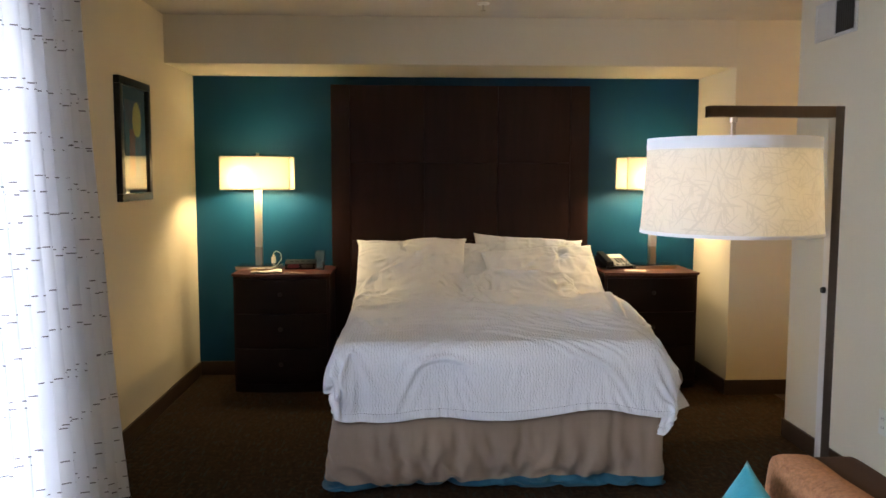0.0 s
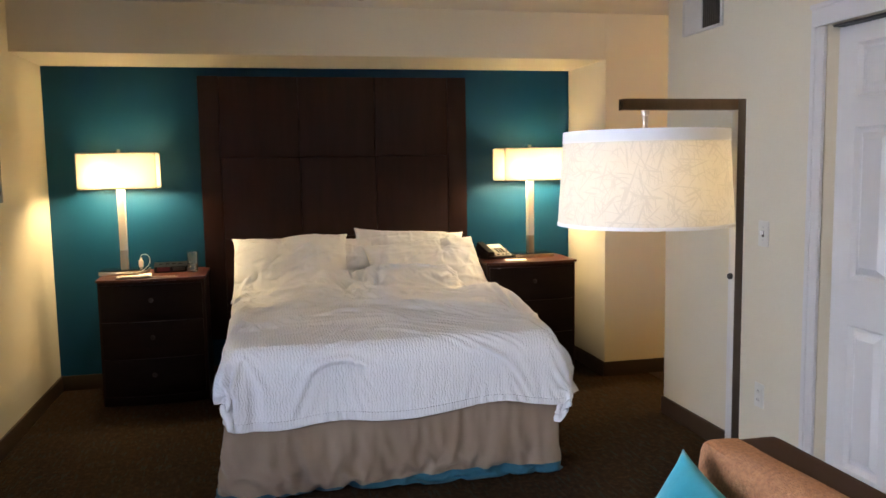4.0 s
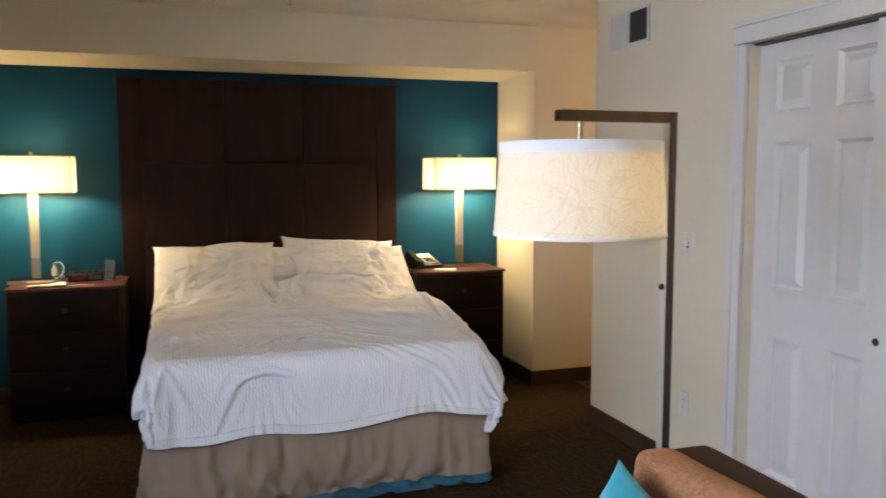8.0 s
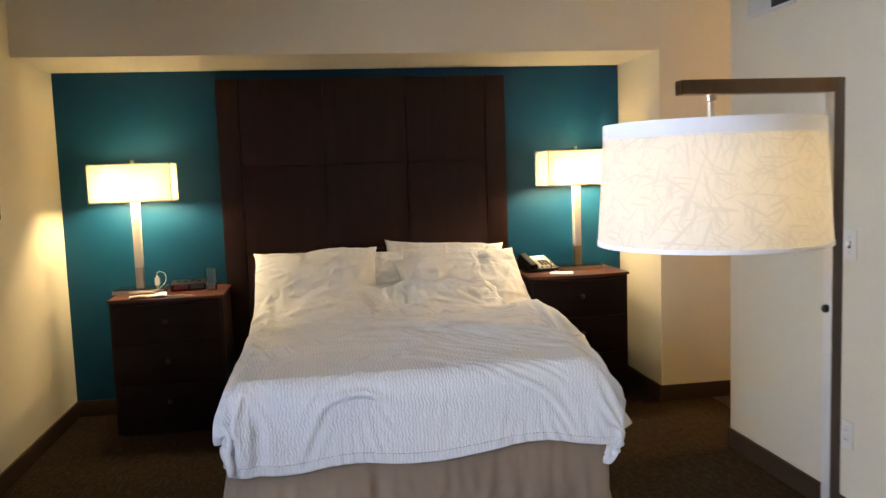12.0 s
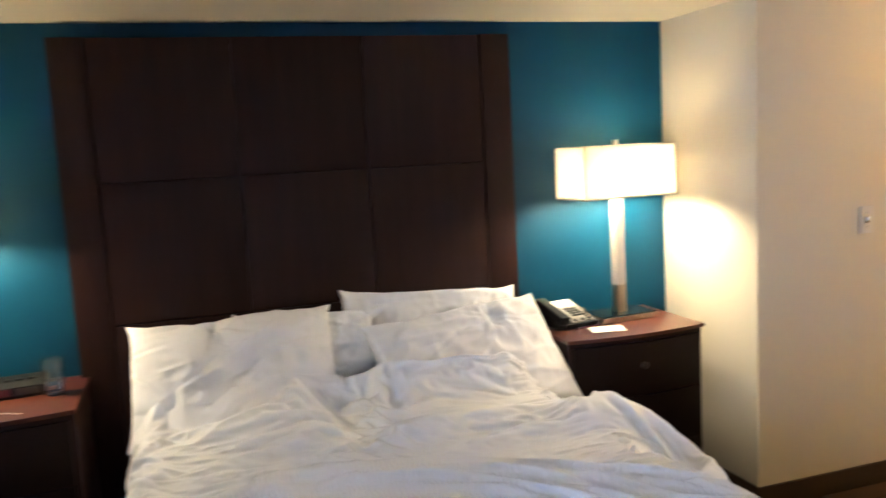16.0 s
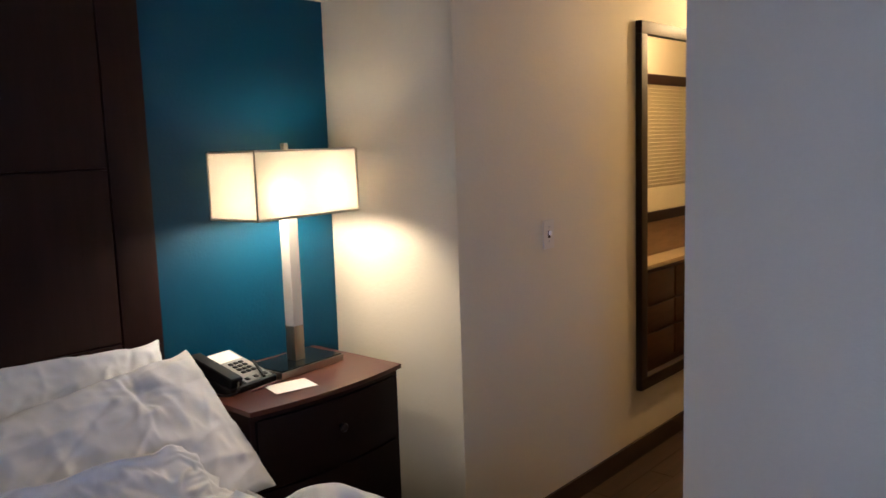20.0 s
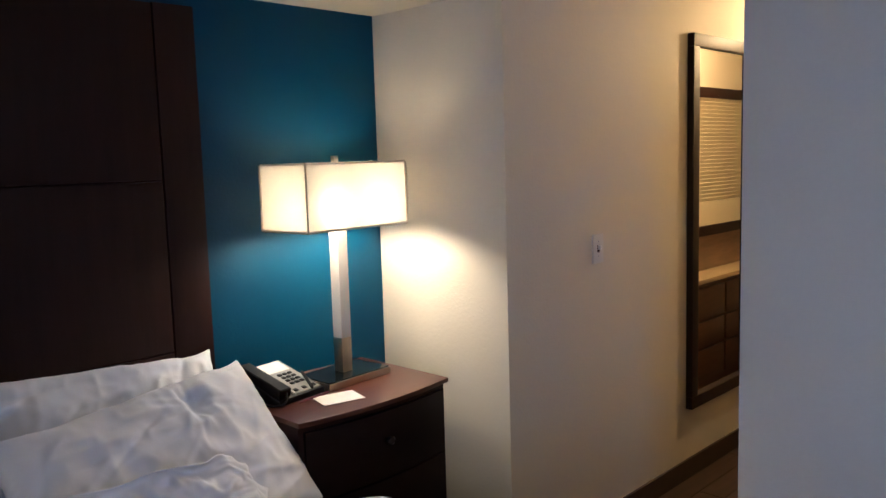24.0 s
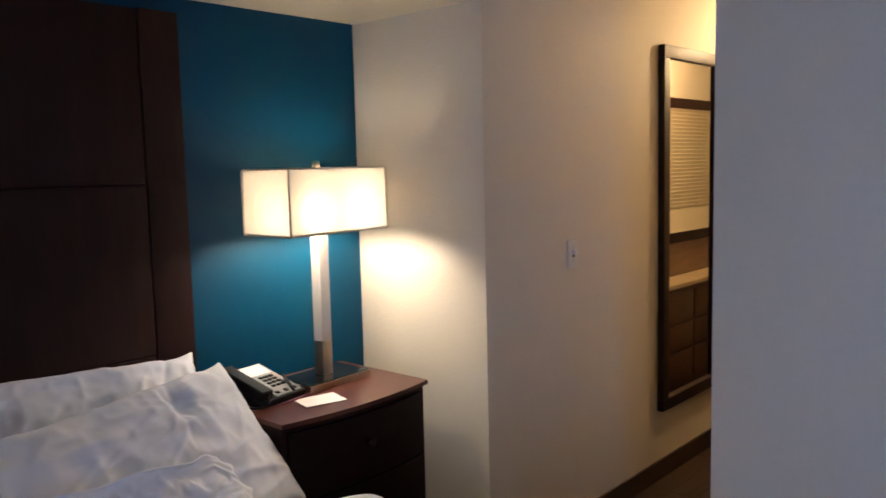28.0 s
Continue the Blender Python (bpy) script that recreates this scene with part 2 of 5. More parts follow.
def curtain_material():
    """White cotton with broken rows of dark stitches, laid out in metres of cloth."""
    m = material("white_stitched_curtain_cloth", (0.80, 0.80, 0.82), 0.85, vary=0.03, grain=500, bump=0.1)
    b = bsdf(m)
    uv = node(m, "ShaderNodeUVMap")
    uv.uv_map = "cloth"
    sep = node(m, "ShaderNodeSeparateXYZ")
    link(m, uv.outputs[0], sep.inputs[0])
    u, v = sep.outputs[0], sep.outputs[1]

    def rand(a, c):
        comb = node(m, "ShaderNodeCombineXYZ")
        link(m, a, comb.inputs[0])
        if isinstance(c, (int, float)):
            comb.inputs[1].default_value = c
        else:
            link(m, c, comb.inputs[1])
        wn = node(m, "ShaderNodeTexWhiteNoise")
        wn.noise_dimensions = "2D"
        link(m, comb.outputs[0], wn.inputs["Vector"])
        return wn.outputs["Value"]
    masks = []
    for k, pitch in enumerate((0.155, 0.21)):
        block = maths(m, "FLOOR", maths(m, "MULTIPLY", u, 1 / 0.19))
        shift = maths(m, "MULTIPLY", rand(block, 3.7 + k), 0.045)
        vv = maths(m, "DIVIDE", maths(m, "ADD", v, shift), pitch)
        row = maths(m, "FLOOR", vv)
        cell = maths(m, "SUBTRACT", vv, row)
        line = maths(m, "LESS_THAN", maths(m, "ABSOLUTE", maths(m, "SUBTRACT", cell, maths(m, "MULTIPLY_ADD", rand(row, 1.3), 0.5, 0.25))), 0.0023 / pitch)
        uu = maths(m, "ADD", maths(m, "DIVIDE", u, 0.045), rand(row, 9.1 + k))
        dash = maths(m, "LESS_THAN", maths(m, "FRACT", uu), 0.58)
        keep = maths(m, "GREATER_THAN", rand(block, maths(m, "ADD", row, 0.5)), 0.22)
        masks.append(maths(m, "MULTIPLY", maths(m, "MULTIPLY", line, dash), keep))
    mask = maths(m, "MAXIMUM", masks[0], masks[1])
    mix = node(m, "ShaderNodeMix")
    mix.data_type = "RGBA"
    link(m, mask, mix.inputs["Factor"])
    link(m, b.inputs["Base Color"].links[0].from_socket, mix.inputs["A"])
    mix.inputs["B"].default_value = (0.17, 0.15, 0.155, 1)
    link(m, mix.outputs["Result"], b.inputs["Base Color"])
    tr = cloth_translucent(m, 0.46, (0.8, 0.8, 0.82))
    link(m, mix.outputs["Result"], tr.inputs["Color"])
    return m


def shade_material(name, colour, amount, veins=False):
    m = material(name, colour, 0.85, vary=0.03, grain=300, bump=0.1)
    tr = cloth_translucent(m, amount, colour)
    if veins:
        uv = node(m, "ShaderNodeUVMap")
        uv.uv_map = "cloth"
        thin = None
        for k in range(7):
            mp = node(m, "ShaderNodeMapping")
            mp.inputs["Rotation"].default_value = (0, 0, 0.31 + 0.449 * k)
            link(m, uv.outputs[0], mp.inputs[0])
            st = node(m, "ShaderNodeMapping")
            st.inputs["Scale"].default_value = (165 + 12 * k, 10 + 1.1 * k, 1)
            st.inputs["Location"].default_value = (3.1 * k, 1.7 * k, 0)
            link(m, mp.outputs[0], st.inputs[0])
            n = node(m, "ShaderNodeTexNoise")
            n.inputs["Scale"].default_value, n.inputs["Detail"].default_value, n.inputs["Distortion"].default_value = 1.0, 0.0, 0.5
            link(m, st.outputs[0], n.inputs["Vector"])
            line = maths(m, "MULTIPLY", maths(m, "SUBTRACT", n.outputs["Fac"], 0.665), 14.0)
            line = maths(m, "MINIMUM", maths(m, "MAXIMUM", line, 0.0), 1.0)
            thin = line if thin is None else maths(m, "MAXIMUM", thin, line)
        mix = node(m, "ShaderNodeMix")
        mix.data_type = "RGBA"
        link(m, maths(m, "MULTIPLY", thin, 0.62), mix.inputs["Factor"])
        mix.inputs["A"].default_value, mix.inputs["B"].default_value = (*colour, 1), (*[c * 0.35 for c in colour], 1)
        link(m, mix.outputs["Result"], tr.inputs["Color"])
    return m


def glass_material(name, tint=(1, 1, 1), rough=0.0):
    m = bpy.data.materials.new(name)
    m.use_nodes = True
    b = bsdf(m)
    b.inputs["Base Color"].default_value = (*tint, 1)
    b.inputs["Roughness"].default_value, b.inputs["IOR"].default_value = rough, 1.45
    b.inputs["Transmission Weight"].default_value = 1.0
    return m


def glow_material(name, colour, strength):
    m = bpy.data.materials.new(name)
    m.use_nodes = True
    b = bsdf(m)
    b.inputs["Base Color"].default_value = (*colour, 1)
    b.inputs["Emission Color"].default_value, b.inputs["Emission Strength"].default_value = (*colour, 1), strength
    return m


def creased(m, scale, strength, depth):
    """Add sharp ridged creases under the fine weave."""
    b = bsdf(m)
    tc = node(m, "ShaderNodeTexCoord")
    n = node(m, "ShaderNodeTexNoise")
    n.noise_type = "RIDGED_MULTIFRACTAL"
    n.inputs["Scale"].default_value, n.inputs["Detail"].default_value, n.inputs["Distortion"].default_value = scale, 3.0, 0.4
    link(m, tc.outputs["Object"], n.inputs["Vector"])
    bn = node(m, "ShaderNodeBump")
    bn.inputs["Strength"].default_value, bn.inputs["Distance"].default_value = strength, depth
    link(m, n.outputs["Fac"], bn.inputs["Height"])
    if b.inputs["Normal"].links:
        link(m, b.inputs["Normal"].links[0].from_socket, bn.inputs["Normal"])
    link(m, bn.outputs[0], b.inputs["Normal"])


creased(LINEN, 8.0, 0.42, 0.012)
creased(SKIRT, 5.0, 0.7, 0.020)
CARPET, PLANK, BOUCLE, SEER = carpet_material(), plank_material(), boucle_material(), seersucker_material()
CURTAIN = curtain_material()
SHADE_BED = shade_material("ivory_lamp_shade_cloth", (0.70, 0.63, 0.47), 0.15)
DIFFUSER = shade_material("milky_diffuser_sheet", (0.88, 0.86, 0.80), 0.45)
_mx = node(DIFFUSER, "ShaderNodeMixShader")
_mx.inputs[0].default_value = 0.32
link(DIFFUSER, DIFFUSER.node_tree.nodes["Material Output"].inputs["Surface"].links[0].from_socket, _mx.inputs[1])
link(DIFFUSER, node(DIFFUSER, "ShaderNodeBsdfTransparent").outputs[0], _mx.inputs[2])
link(DIFFUSER, _mx.outputs[0], DIFFUSER.node_tree.nodes["Material Output"].inputs["Surface"])
SHADE_FLOOR = shade_material("white_fibre_lamp_shade", (0.63, 0.585, 0.50), 0.30, True)
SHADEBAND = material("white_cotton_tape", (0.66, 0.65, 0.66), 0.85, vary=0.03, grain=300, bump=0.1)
GLASS = glass_material("clear_glass")
BACKDROP = glow_material("bright_sky_backdrop", (0.85, 0.93, 1.0), 9.0)
OPAL = glow_material("lit_opal_glass", (1.0, 0.75, 0.45), 4.0)
REDLED = glow_material("dim_red_display", (0.09, 0.008, 0.012), 0.12)


# ---- building helpers ----
def box(bm, x0, x1, y0, y1, z0, z1, bevel=0.0, seg=2):
    r = bmesh.ops.create_cube(bm, size=1.0)
    for v in r["verts"]:
        v.co = Vector(((x0 + x1) / 2 + v.co.x * (x1 - x0), (y0 + y1) / 2 + v.co.y * (y1 - y0), (z0 + z1) / 2 + v.co.z * (z1 - z0)))
    if bevel:
        es = {e for v in r["verts"] for e in v.link_edges}
        bmesh.ops.bevel(bm, geom=list(es), offset=bevel, segments=seg, profile=0.7, affect="EDGES")
    return bm


def block(*extents, bevel=0.0, seg=2):
    return box(bmesh.new(), *extents, bevel=bevel, seg=seg)


def lathe(profile, seg=24, cx=0.0, cy=0.0):
    """A turned shape from (radius, z) pairs."""
    bm = bmesh.new()
    rings = []
    for r, z in profile:
        rings.append([bm.verts.new((cx + r * math.cos(2 * math.pi * i / seg), cy + r * math.sin(2 * math.pi * i / seg), z)) for i in range(seg)] if r > 1e-5 else [bm.verts.new((cx, cy, z))])
    for a, b in zip(rings, rings[1:]):
        for i in range(seg):
            j = (i + 1) % seg
            if len(a) == 1 and len(b) > 1:
                bm.faces.new((a[0], b[j], b[i]))
            elif len(b) == 1 and len(a) > 1:
                bm.faces.new((a[i], a[j], b[0]))
            elif len(a) > 1:
                bm.faces.new((a[i], a[j], b[j], b[i]))
    return bm


def tube(points, radius, seg=8):
    """A round cord through the points, smoothed."""
    pts = [Vector(p) for p in points]
    fine = []
    n = len(pts)
    for i in range(n - 1):
        p0, p1, p2, p3 = pts[max(i - 1, 0)], pts[i], pts[i + 1], pts[min(i + 2, n - 1)]
        for k in range(6):
            t = k / 6
            fine.append(0.5 * (2 * p1 + (p2 - p0) * t + (2 * p0 - 5 * p1 + 4 * p2 - p3) * t * t + (3 * p1 - p0 - 3 * p2 + p3) * t ** 3))
    fine.append(pts[-1])
    bm = bmesh.new()
    rings = []
    up = Vector((0.13, 0.27, 0.95))
    for i, p in enumerate(fine):
        d = (fine[min(i + 1, len(fine) - 1)] - fine[max(i - 1, 0)]).normalized()
        a = d.cross(up)
        a = a.normalized() if a.length > 1e-4 else Vector((1, 0, 0))
        c = a.cross(d)
        rings.append([bm.verts.new(p + radius * (math.cos(2 * math.pi * k / seg) * a + math.sin(2 * math.pi * k / seg) * c)) for k in range(seg)])
    for a, b in zip(rings, rings[1:]):
        for i in range(seg):
            bm.faces.new((a[i], a[(i + 1) % seg], b[(i + 1) % seg], b[i]))
    bm.faces.new(rings[0][::-1])
    bm.faces.new(rings[-1])
    return bm


def finish(name, bm, mat, smooth=False):
    bmesh.ops.recalc_face_normals(bm, faces=bm.faces[:])
    me = bpy.data.meshes.new(name)
    bm.to_mesh(me)
    bm.free()
    me.materials.append(mat)
    if smooth:
        me.shade_smooth()
        if smooth != "all":
            me.set_sharp_from_angle(angle=radians(35))
    return me


def part(name, bm, mat, parent, label="", smooth=True, at=None):
    ob = new(name, finish(name, bm, mat, smooth))
    ob.parent = parent
    if at is not None:
        ob.matrix_basis = at
    return tagged(ob, label)


def thing(name, m, label, category, group="", kind=""):
    ob = new(name)
    ob.empty_display_size = 0.1
    ob.matrix_basis = m
    return tagged(ob, label, category, group, kind)


def solid(name, bm, mat, label, category, m=None, kind="", group="", smooth=True):
    ob = new(name, finish(name, bm, mat, smooth))
    if m is not None:
        ob.matrix_basis = m
    return tagged(ob, label, category, group, kind)


def surface(bm, fn, nu, nv, uv=None):
    """A grid of faces from fn(i / nu, j / nv); uv gives the cloth's own metres."""
    grid = [[bm.verts.new(fn(i / nu, j / nv)) for j in range(nv + 1)] for i in range(nu + 1)]
    layer = bm.loops.layers.uv.new("cloth") if uv else None
    for i in range(nu):
        for j in range(nv):
            f = bm.faces.new((grid[i][j], grid[i + 1][j], grid[i + 1][j + 1], grid[i][j + 1]))
            if uv:
                for lp, (a, b) in zip(f.loops, ((i, j), (i + 1, j), (i + 1, j + 1), (i, j + 1))):
                    lp[layer].uv = uv(a / nu, b / nv)
    return grid


def cloth_thickness(ob, t):
    md = ob.modifiers.new("thickness", "SOLIDIFY")
    md.thickness, md.offset = t, -1
    return ob

# ---- the shell of the room ----
XL, XR, YN, YH, YP, ZC, ZS = -1.888, 1.780, 6.810, 6.138, 5.286, 2.475, 2.175
YS, XE = -1.6, 6.4
CL_Y0, CL_Y1, CL_Z = 2.475, 3.962, 2.035


def setting(name, bm, mat, label, category="wall"):
    return solid(name, bm, mat, label, category, kind="structure", smooth=False)


setting("floor", block(XL - 0.2, XR + 0.33, YS, YN + 0.1, -0.12, 0.0), CARPET, "dark brown loop carpet with faint teal flecks", "floor")
hall_floor = setting("floor_hall", block(XR + 0.33, XE, YP - 0.1, YH + 0.1, -0.12, -0.006), BASEB, "dark subfloor under the hall planks", "floor")
setting("ceiling", block(XL - 0.2, XE, YS, YN + 0.1, ZC, ZC + 0.12), CEIL, "off-white popcorn textured ceiling", "ceiling")
bm = bmesh.new()
for y0, y1, z0, z1 in ((YS, WIN_Y0, 0, ZC), (WIN_Y1, YN, 0, ZC), (WIN_Y0, WIN_Y1, 0, WIN_Z0), (WIN_Y0, WIN_Y1, WIN_Z1, ZC)):
    box(bm, XL - 0.18, XL, y0, y1, z0, z1)
setting("wall_west", bm, CREAM, "cream painted textured wall with a window opening")
setting("wall_north", block(XL - 0.18, XR, YN, YN + 0.12, 0, ZC), TEAL, "deep teal painted accent wall behind the bed")
setting("wall_return", block(XR + 0.003, XR + 0.12, YH + 0.12, YN + 0.12, 0, ZC), CREAM, "cream painted side wall of the bed niche")
setting("wall_hall_north", block(XR + 0.003, XE, YH, YH + 0.12, 0, ZC), CREAM, "cream painted textured hall wall")
setting("soffit", block(XL, XR + 0.003, YH + 0.004, YN, ZS, ZC), CREAM, "cream painted soffit over the bed", "soffit")
bm = bmesh.new()
for y0, y1, z0, z1 in ((CL_Y1, YP, 0, ZC), (YS, CL_Y0, 0, ZC), (CL_Y0, CL_Y1, CL_Z, ZC)):
    box(bm, XR, XR + 0.13, y0, y1, z0, z1)
setting("wall_east", bm, CREAM, "cream painted partition wall with a closet opening")
setting("wall_hall_south", block(XR + 0.13, XE, YP - 0.12, YP, 0, ZC), CREAM, "cream painted wall on the closet side of the hall")
setting("wall_hall_end", block(XE, XE + 0.1, YP - 0.12, YH + 0.12, 0, ZC), CREAM, "cream painted wall at the end of the hall")
setting("wall_south", block(XL - 0.2, XR + 0.13, YS - 0.12, YS, 0, ZC), CREAM, "cream painted wall opposite the bed")
bm = bmesh.new()
box(bm, XR + 0.75, XR + 0.8, CL_Y0 - 0.1, CL_Y1 + 0.1, 0, ZC)
box(bm, XR + 0.13, XR + 0.75, CL_Y0 - 0.15, CL_Y0 - 0.1, 0, ZC)
box(bm, XR + 0.13, XR + 0.75, CL_Y1 + 0.1, CL_Y1 + 0.15, 0, ZC)
setting("wall_closet", bm, CREAM, "plain cream walls inside the closet")

# base boards, 10 cm of brown vinyl with a rounded top
T = 0.012


def baseboard(x0, x1, y0, y1):
    bm = block(x0, x1, y0, y1, 0.0, 0.102, bevel=0.003)
    return solid("baseboard", bm, BASEB, "dark brown vinyl baseboard along the wall", "baseboard", kind="structure")


baseboard(XL, XL + T, YS, YN - T)
baseboard(XL, XR - T, YN - T, YN)
baseboard(XR + 0.003 - T, XR + 0.003, YH, YN)
baseboard(XR + 0.003 - T, XE, YH - T, YH)
baseboard(XR - T, XR, CL_Y1 + 0.079, YP)
baseboard(XR - T, XE, YP, YP + T)
baseboard(XR - T, XR, YS, CL_Y0 - 0.073)

# ---- window, curtain ----
win = thing("window_1", pose(XL - 0.12, WIN_Y0, WIN_Z0), "white framed window bright with daylight", "window", kind="structure")
W, HGT = WIN_Y1 - WIN_Y0, WIN_Z1 - WIN_Z0
bm = bmesh.new()
for y0, y1, z0, z1 in ((0, 0.06, 0, HGT), (W - 0.06, W, 0, HGT), (0.06, W - 0.06, 0, 0.06), (0.06, W - 0.06, HGT - 0.06, HGT), (W / 2 - 0.03, W / 2 + 0.03, 0.06, HGT - 0.06)):
    box(bm, -0.03, 0.03, y0, y1, z0, z1, bevel=0.006)
part("window_frame", bm, TRIMWHITE, win)
for y0, y1 in ((0.06, W / 2 - 0.03), (W / 2 + 0.03, W - 0.06)):
    p = part("pane", block(-0.004, 0.004, y0, y1, 0.06, HGT - 0.06), GLASS, win, smooth=False)
    p.visible_shadow = False
solid("backdrop", block(XL - 2.3, XL - 2.25, WIN_Y0 - 4.0, WIN_Y1 + 4.0, -0.5, 4.0), BACKDROP, "plain bright hazy daylight outside the window", "sky", kind="structure", smooth=False)

CUR_Y0, CUR_Y1 = 2.85, 4.40
cur = thing("curtain", pose(XL, CUR_Y1, 0.0), "white pleated curtain with broken dark stitched lines", "curtain")


def curtain_fn(u, v):
    y = CUR_Y0 - CUR_Y1 + u * (CUR_Y1 - CUR_Y0) + 0.10 * u * (1 - v) - 0.06 * u * v
    z = 0.025 + v * 2.335
    k = 0.030 + 0.014 * noise.noise(Vector((u * 6, v * 1.3, 4)))
    ph = 2 * math.pi * (u * 15.5 + 0.35 * noise.noise(Vector((u * 4, v * 0.9, 1))))
    x = 0.255 - 0.07 * v + k * math.sin(ph) * (0.75 + 0.25 * (1 - v)) + 0.018 * noise.noise(Vector((u * 9, v * 2, 7)))
    return (x, y + 0.016 * math.cos(ph) + 0.035 * (1 - v) * (u - 0.5) + 0.02 * noise.noise(Vector((v * 2.2, 3, u))), z)


bm = bmesh.new()
surface(bm, curtain_fn, 300, 60, uv=lambda u, v: (u * (CUR_Y1 - CUR_Y0) * 1.55, v * 2.335))
part("cloth", bm, CURTAIN, cur, smooth="all")
rail = thing("curtain_rail", pose(XL, WIN_Y0 - 0.1, 2.38), "slim white ceiling curtain track", "curtain rail")
part("track", block(0.165, 0.205, 0, CUR_Y1 - WIN_Y0 + 0.12, 0, 0.095, bevel=0.004), TRIMWHITE, rail)
for k in range(12):
    part("glider", block(0.178, 0.192, 1.20 + k * 0.125, 1.22 + k * 0.125, -0.03, 0.0, bevel=0.002), WHITEP, rail)

# ---- framed picture on the west wall ----
pic = thing("framed_picture", pose(XL, 5.49, 1.66), "black framed abstract print under glossy glass", "picture")
PW, PH = 0.495, 0.665


def frame_bm(w, h, b, d0, d1, bevel=0.004):
    """A mitred-looking frame in the y-z plane, thick from d0 to d1 along x."""
    bm = bmesh.new()
    for y0, y1, z0, z1 in ((-w / 2, w / 2, -h / 2, -h / 2 + b), (-w / 2, w / 2, h / 2 - b, h / 2), (-w / 2, -w / 2 + b, -h / 2 + b, h / 2 - b), (w / 2 - b, w / 2, -h / 2 + b, h / 2 - b)):
        box(bm, d0, d1, y0, y1, z0, z1, bevel=bevel)
    return bm


part("frame", frame_bm(PW, PH, 0.042, 0.0, 0.034), BLACK, pic)
part("mat_board", block(0.004, 0.010, -PW / 2 + 0.04, PW / 2 - 0.04, -PH / 2 + 0.04, PH / 2 - 0.04), material("slate_blue_mat_board", (0.010, 0.035, 0.055), 0.7, vary=0.1), pic, "dark slate blue mat")
part("print", block(0.010, 0.012, -0.13, 0.13, -0.24, 0.22), material("teal_and_rust_print", (0.008, 0.07, 0.10), 0.7, vary=0.3, grain=9, second=(0.10, 0.035, 0.02), second_scale=5), pic)
bm = lathe([(0.0, 0.0), (0.02, 0.0005), (0.075, 0.001), (0.078, 0.0015), (0.0, 0.0018)], 28)
for v in bm.verts:
    x, y, z = v.co
    v.co = Vector((0.0125 + z, 0.055 + x * 0.9, 0.12 + y * 1.25 - 0.15 * abs(x)))
part("yellow_shape", bm, material("yellow_paint", (0.42, 0.33, 0.03), 0.6, vary=0.15, grain=20), pic)
bm = block(0.0125, 0.0138, -0.075, 0.01, -0.20, 0.06)
for v in bm.verts:
    v.co.y += 0.25 * (v.co.z + 0.2) * 0.2
part("rust_streak", bm, material("rust_paint", (0.20, 0.055, 0.025), 0.7, vary=0.3, grain=14), pic)
glz = material("picture_glass_glaze", (0.02, 0.03, 0.035), 0.02, vary=0, bump=0)
bsdf(glz).inputs["Transmission Weight"].default_value = 1.0
bsdf(glz).inputs["Base Color"].default_value = (1, 1, 1, 1)
for l in list(bsdf(glz).inputs["Base Color"].links):
    glz.node_tree.links.remove(l)
p = part("pane", block(0.020, 0.0225, -PW / 2 + 0.03, PW / 2 - 0.03, -PH / 2 + 0.03, PH / 2 - 0.03), glz, pic, smooth=False)
p.visible_shadow = False

# ---- east wall: vent, switch, outlet ----
VENTGREY = material("pale_grey_enamel", (0.50, 0.49, 0.465), 0.4, vary=0.03, bump=0.02)
vent = thing("wall_vent", pose(XR, 4.92, 2.255), "white wall register with one dark louvred half", "vent")
part("plate", frame_bm(0.385, 0.19, 0.016, -0.012, 0.0, 0.003), VENTGREY, vent)
part("blank", block(-0.009, 0.0, 0.0, 0.178, -0.08, 0.08, bevel=0.003), VENTGREY, vent, "flat white half of the register")
part("backing", block(-0.003, -0.0005, -0.178, -0.002, -0.08, 0.08), WALLDARK, vent)
for k in range(9):
    bm = block(-0.010, -0.0035, -0.172 + k * 0.0195, -0.168 + k * 0.0195, -0.08, 0.08)
    part("slat", bm, WALLDARK, vent)


def toggle_switch(m, label):
    s = thing("light_switch", m, label, "light switch", "light switches")
    part("plate", block(-0.038, 0.038, -0.007, 0.0, -0.06, 0.06, bevel=0.004), PLATE, s)
    part("toggle", block(-0.005, 0.005, -0.02, -0.006, -0.004, 0.014, bevel=0.002), WHITEP, s)
    part("slot", block(-0.008, 0.008, -0.0085, -0.006, -0.015, 0.015, bevel=0.001), BASEB, s, "dark slot round the toggle")
    for z in (-0.03, 0.03):
        part("screw", lathe([(0.0, 0.0), (0.0035, 0.0), (0.0035, 0.001), (0.0, 0.0015)], 10), SILVERP, s, at=pose(0, -0.007, z, 90))
    return s


toggle_switch(pose(XR, 4.351, 1.145, 0, 0, -90), "white toggle light switch on the partition wall")
toggle_switch(pose(2.355, YH, 1.22), "white toggle light switch on the hall wall")
outl = thing("wall_outlet", pose(XR, 4.354, 0.37, 0, 0, -90), "white duplex outlet low on the partition wall", "outlet")
part("plate", block(-0.036, 0.036, -0.006, 0.0, -0.058, 0.058, bevel=0.004), PLATE, outl)
for z in (-0.02, 0.02):
    so = part("socket", block(-0.017, 0.017, -0.009, -0.005, z - 0.014, z + 0.014, bevel=0.004), PLATE, outl)
    for x in (-0.007, 0.007):
        part("slot", block(x - 0.0012, x + 0.0012, -0.0095, -0.0085, z - 0.006, z + 0.005), BLACK, so)

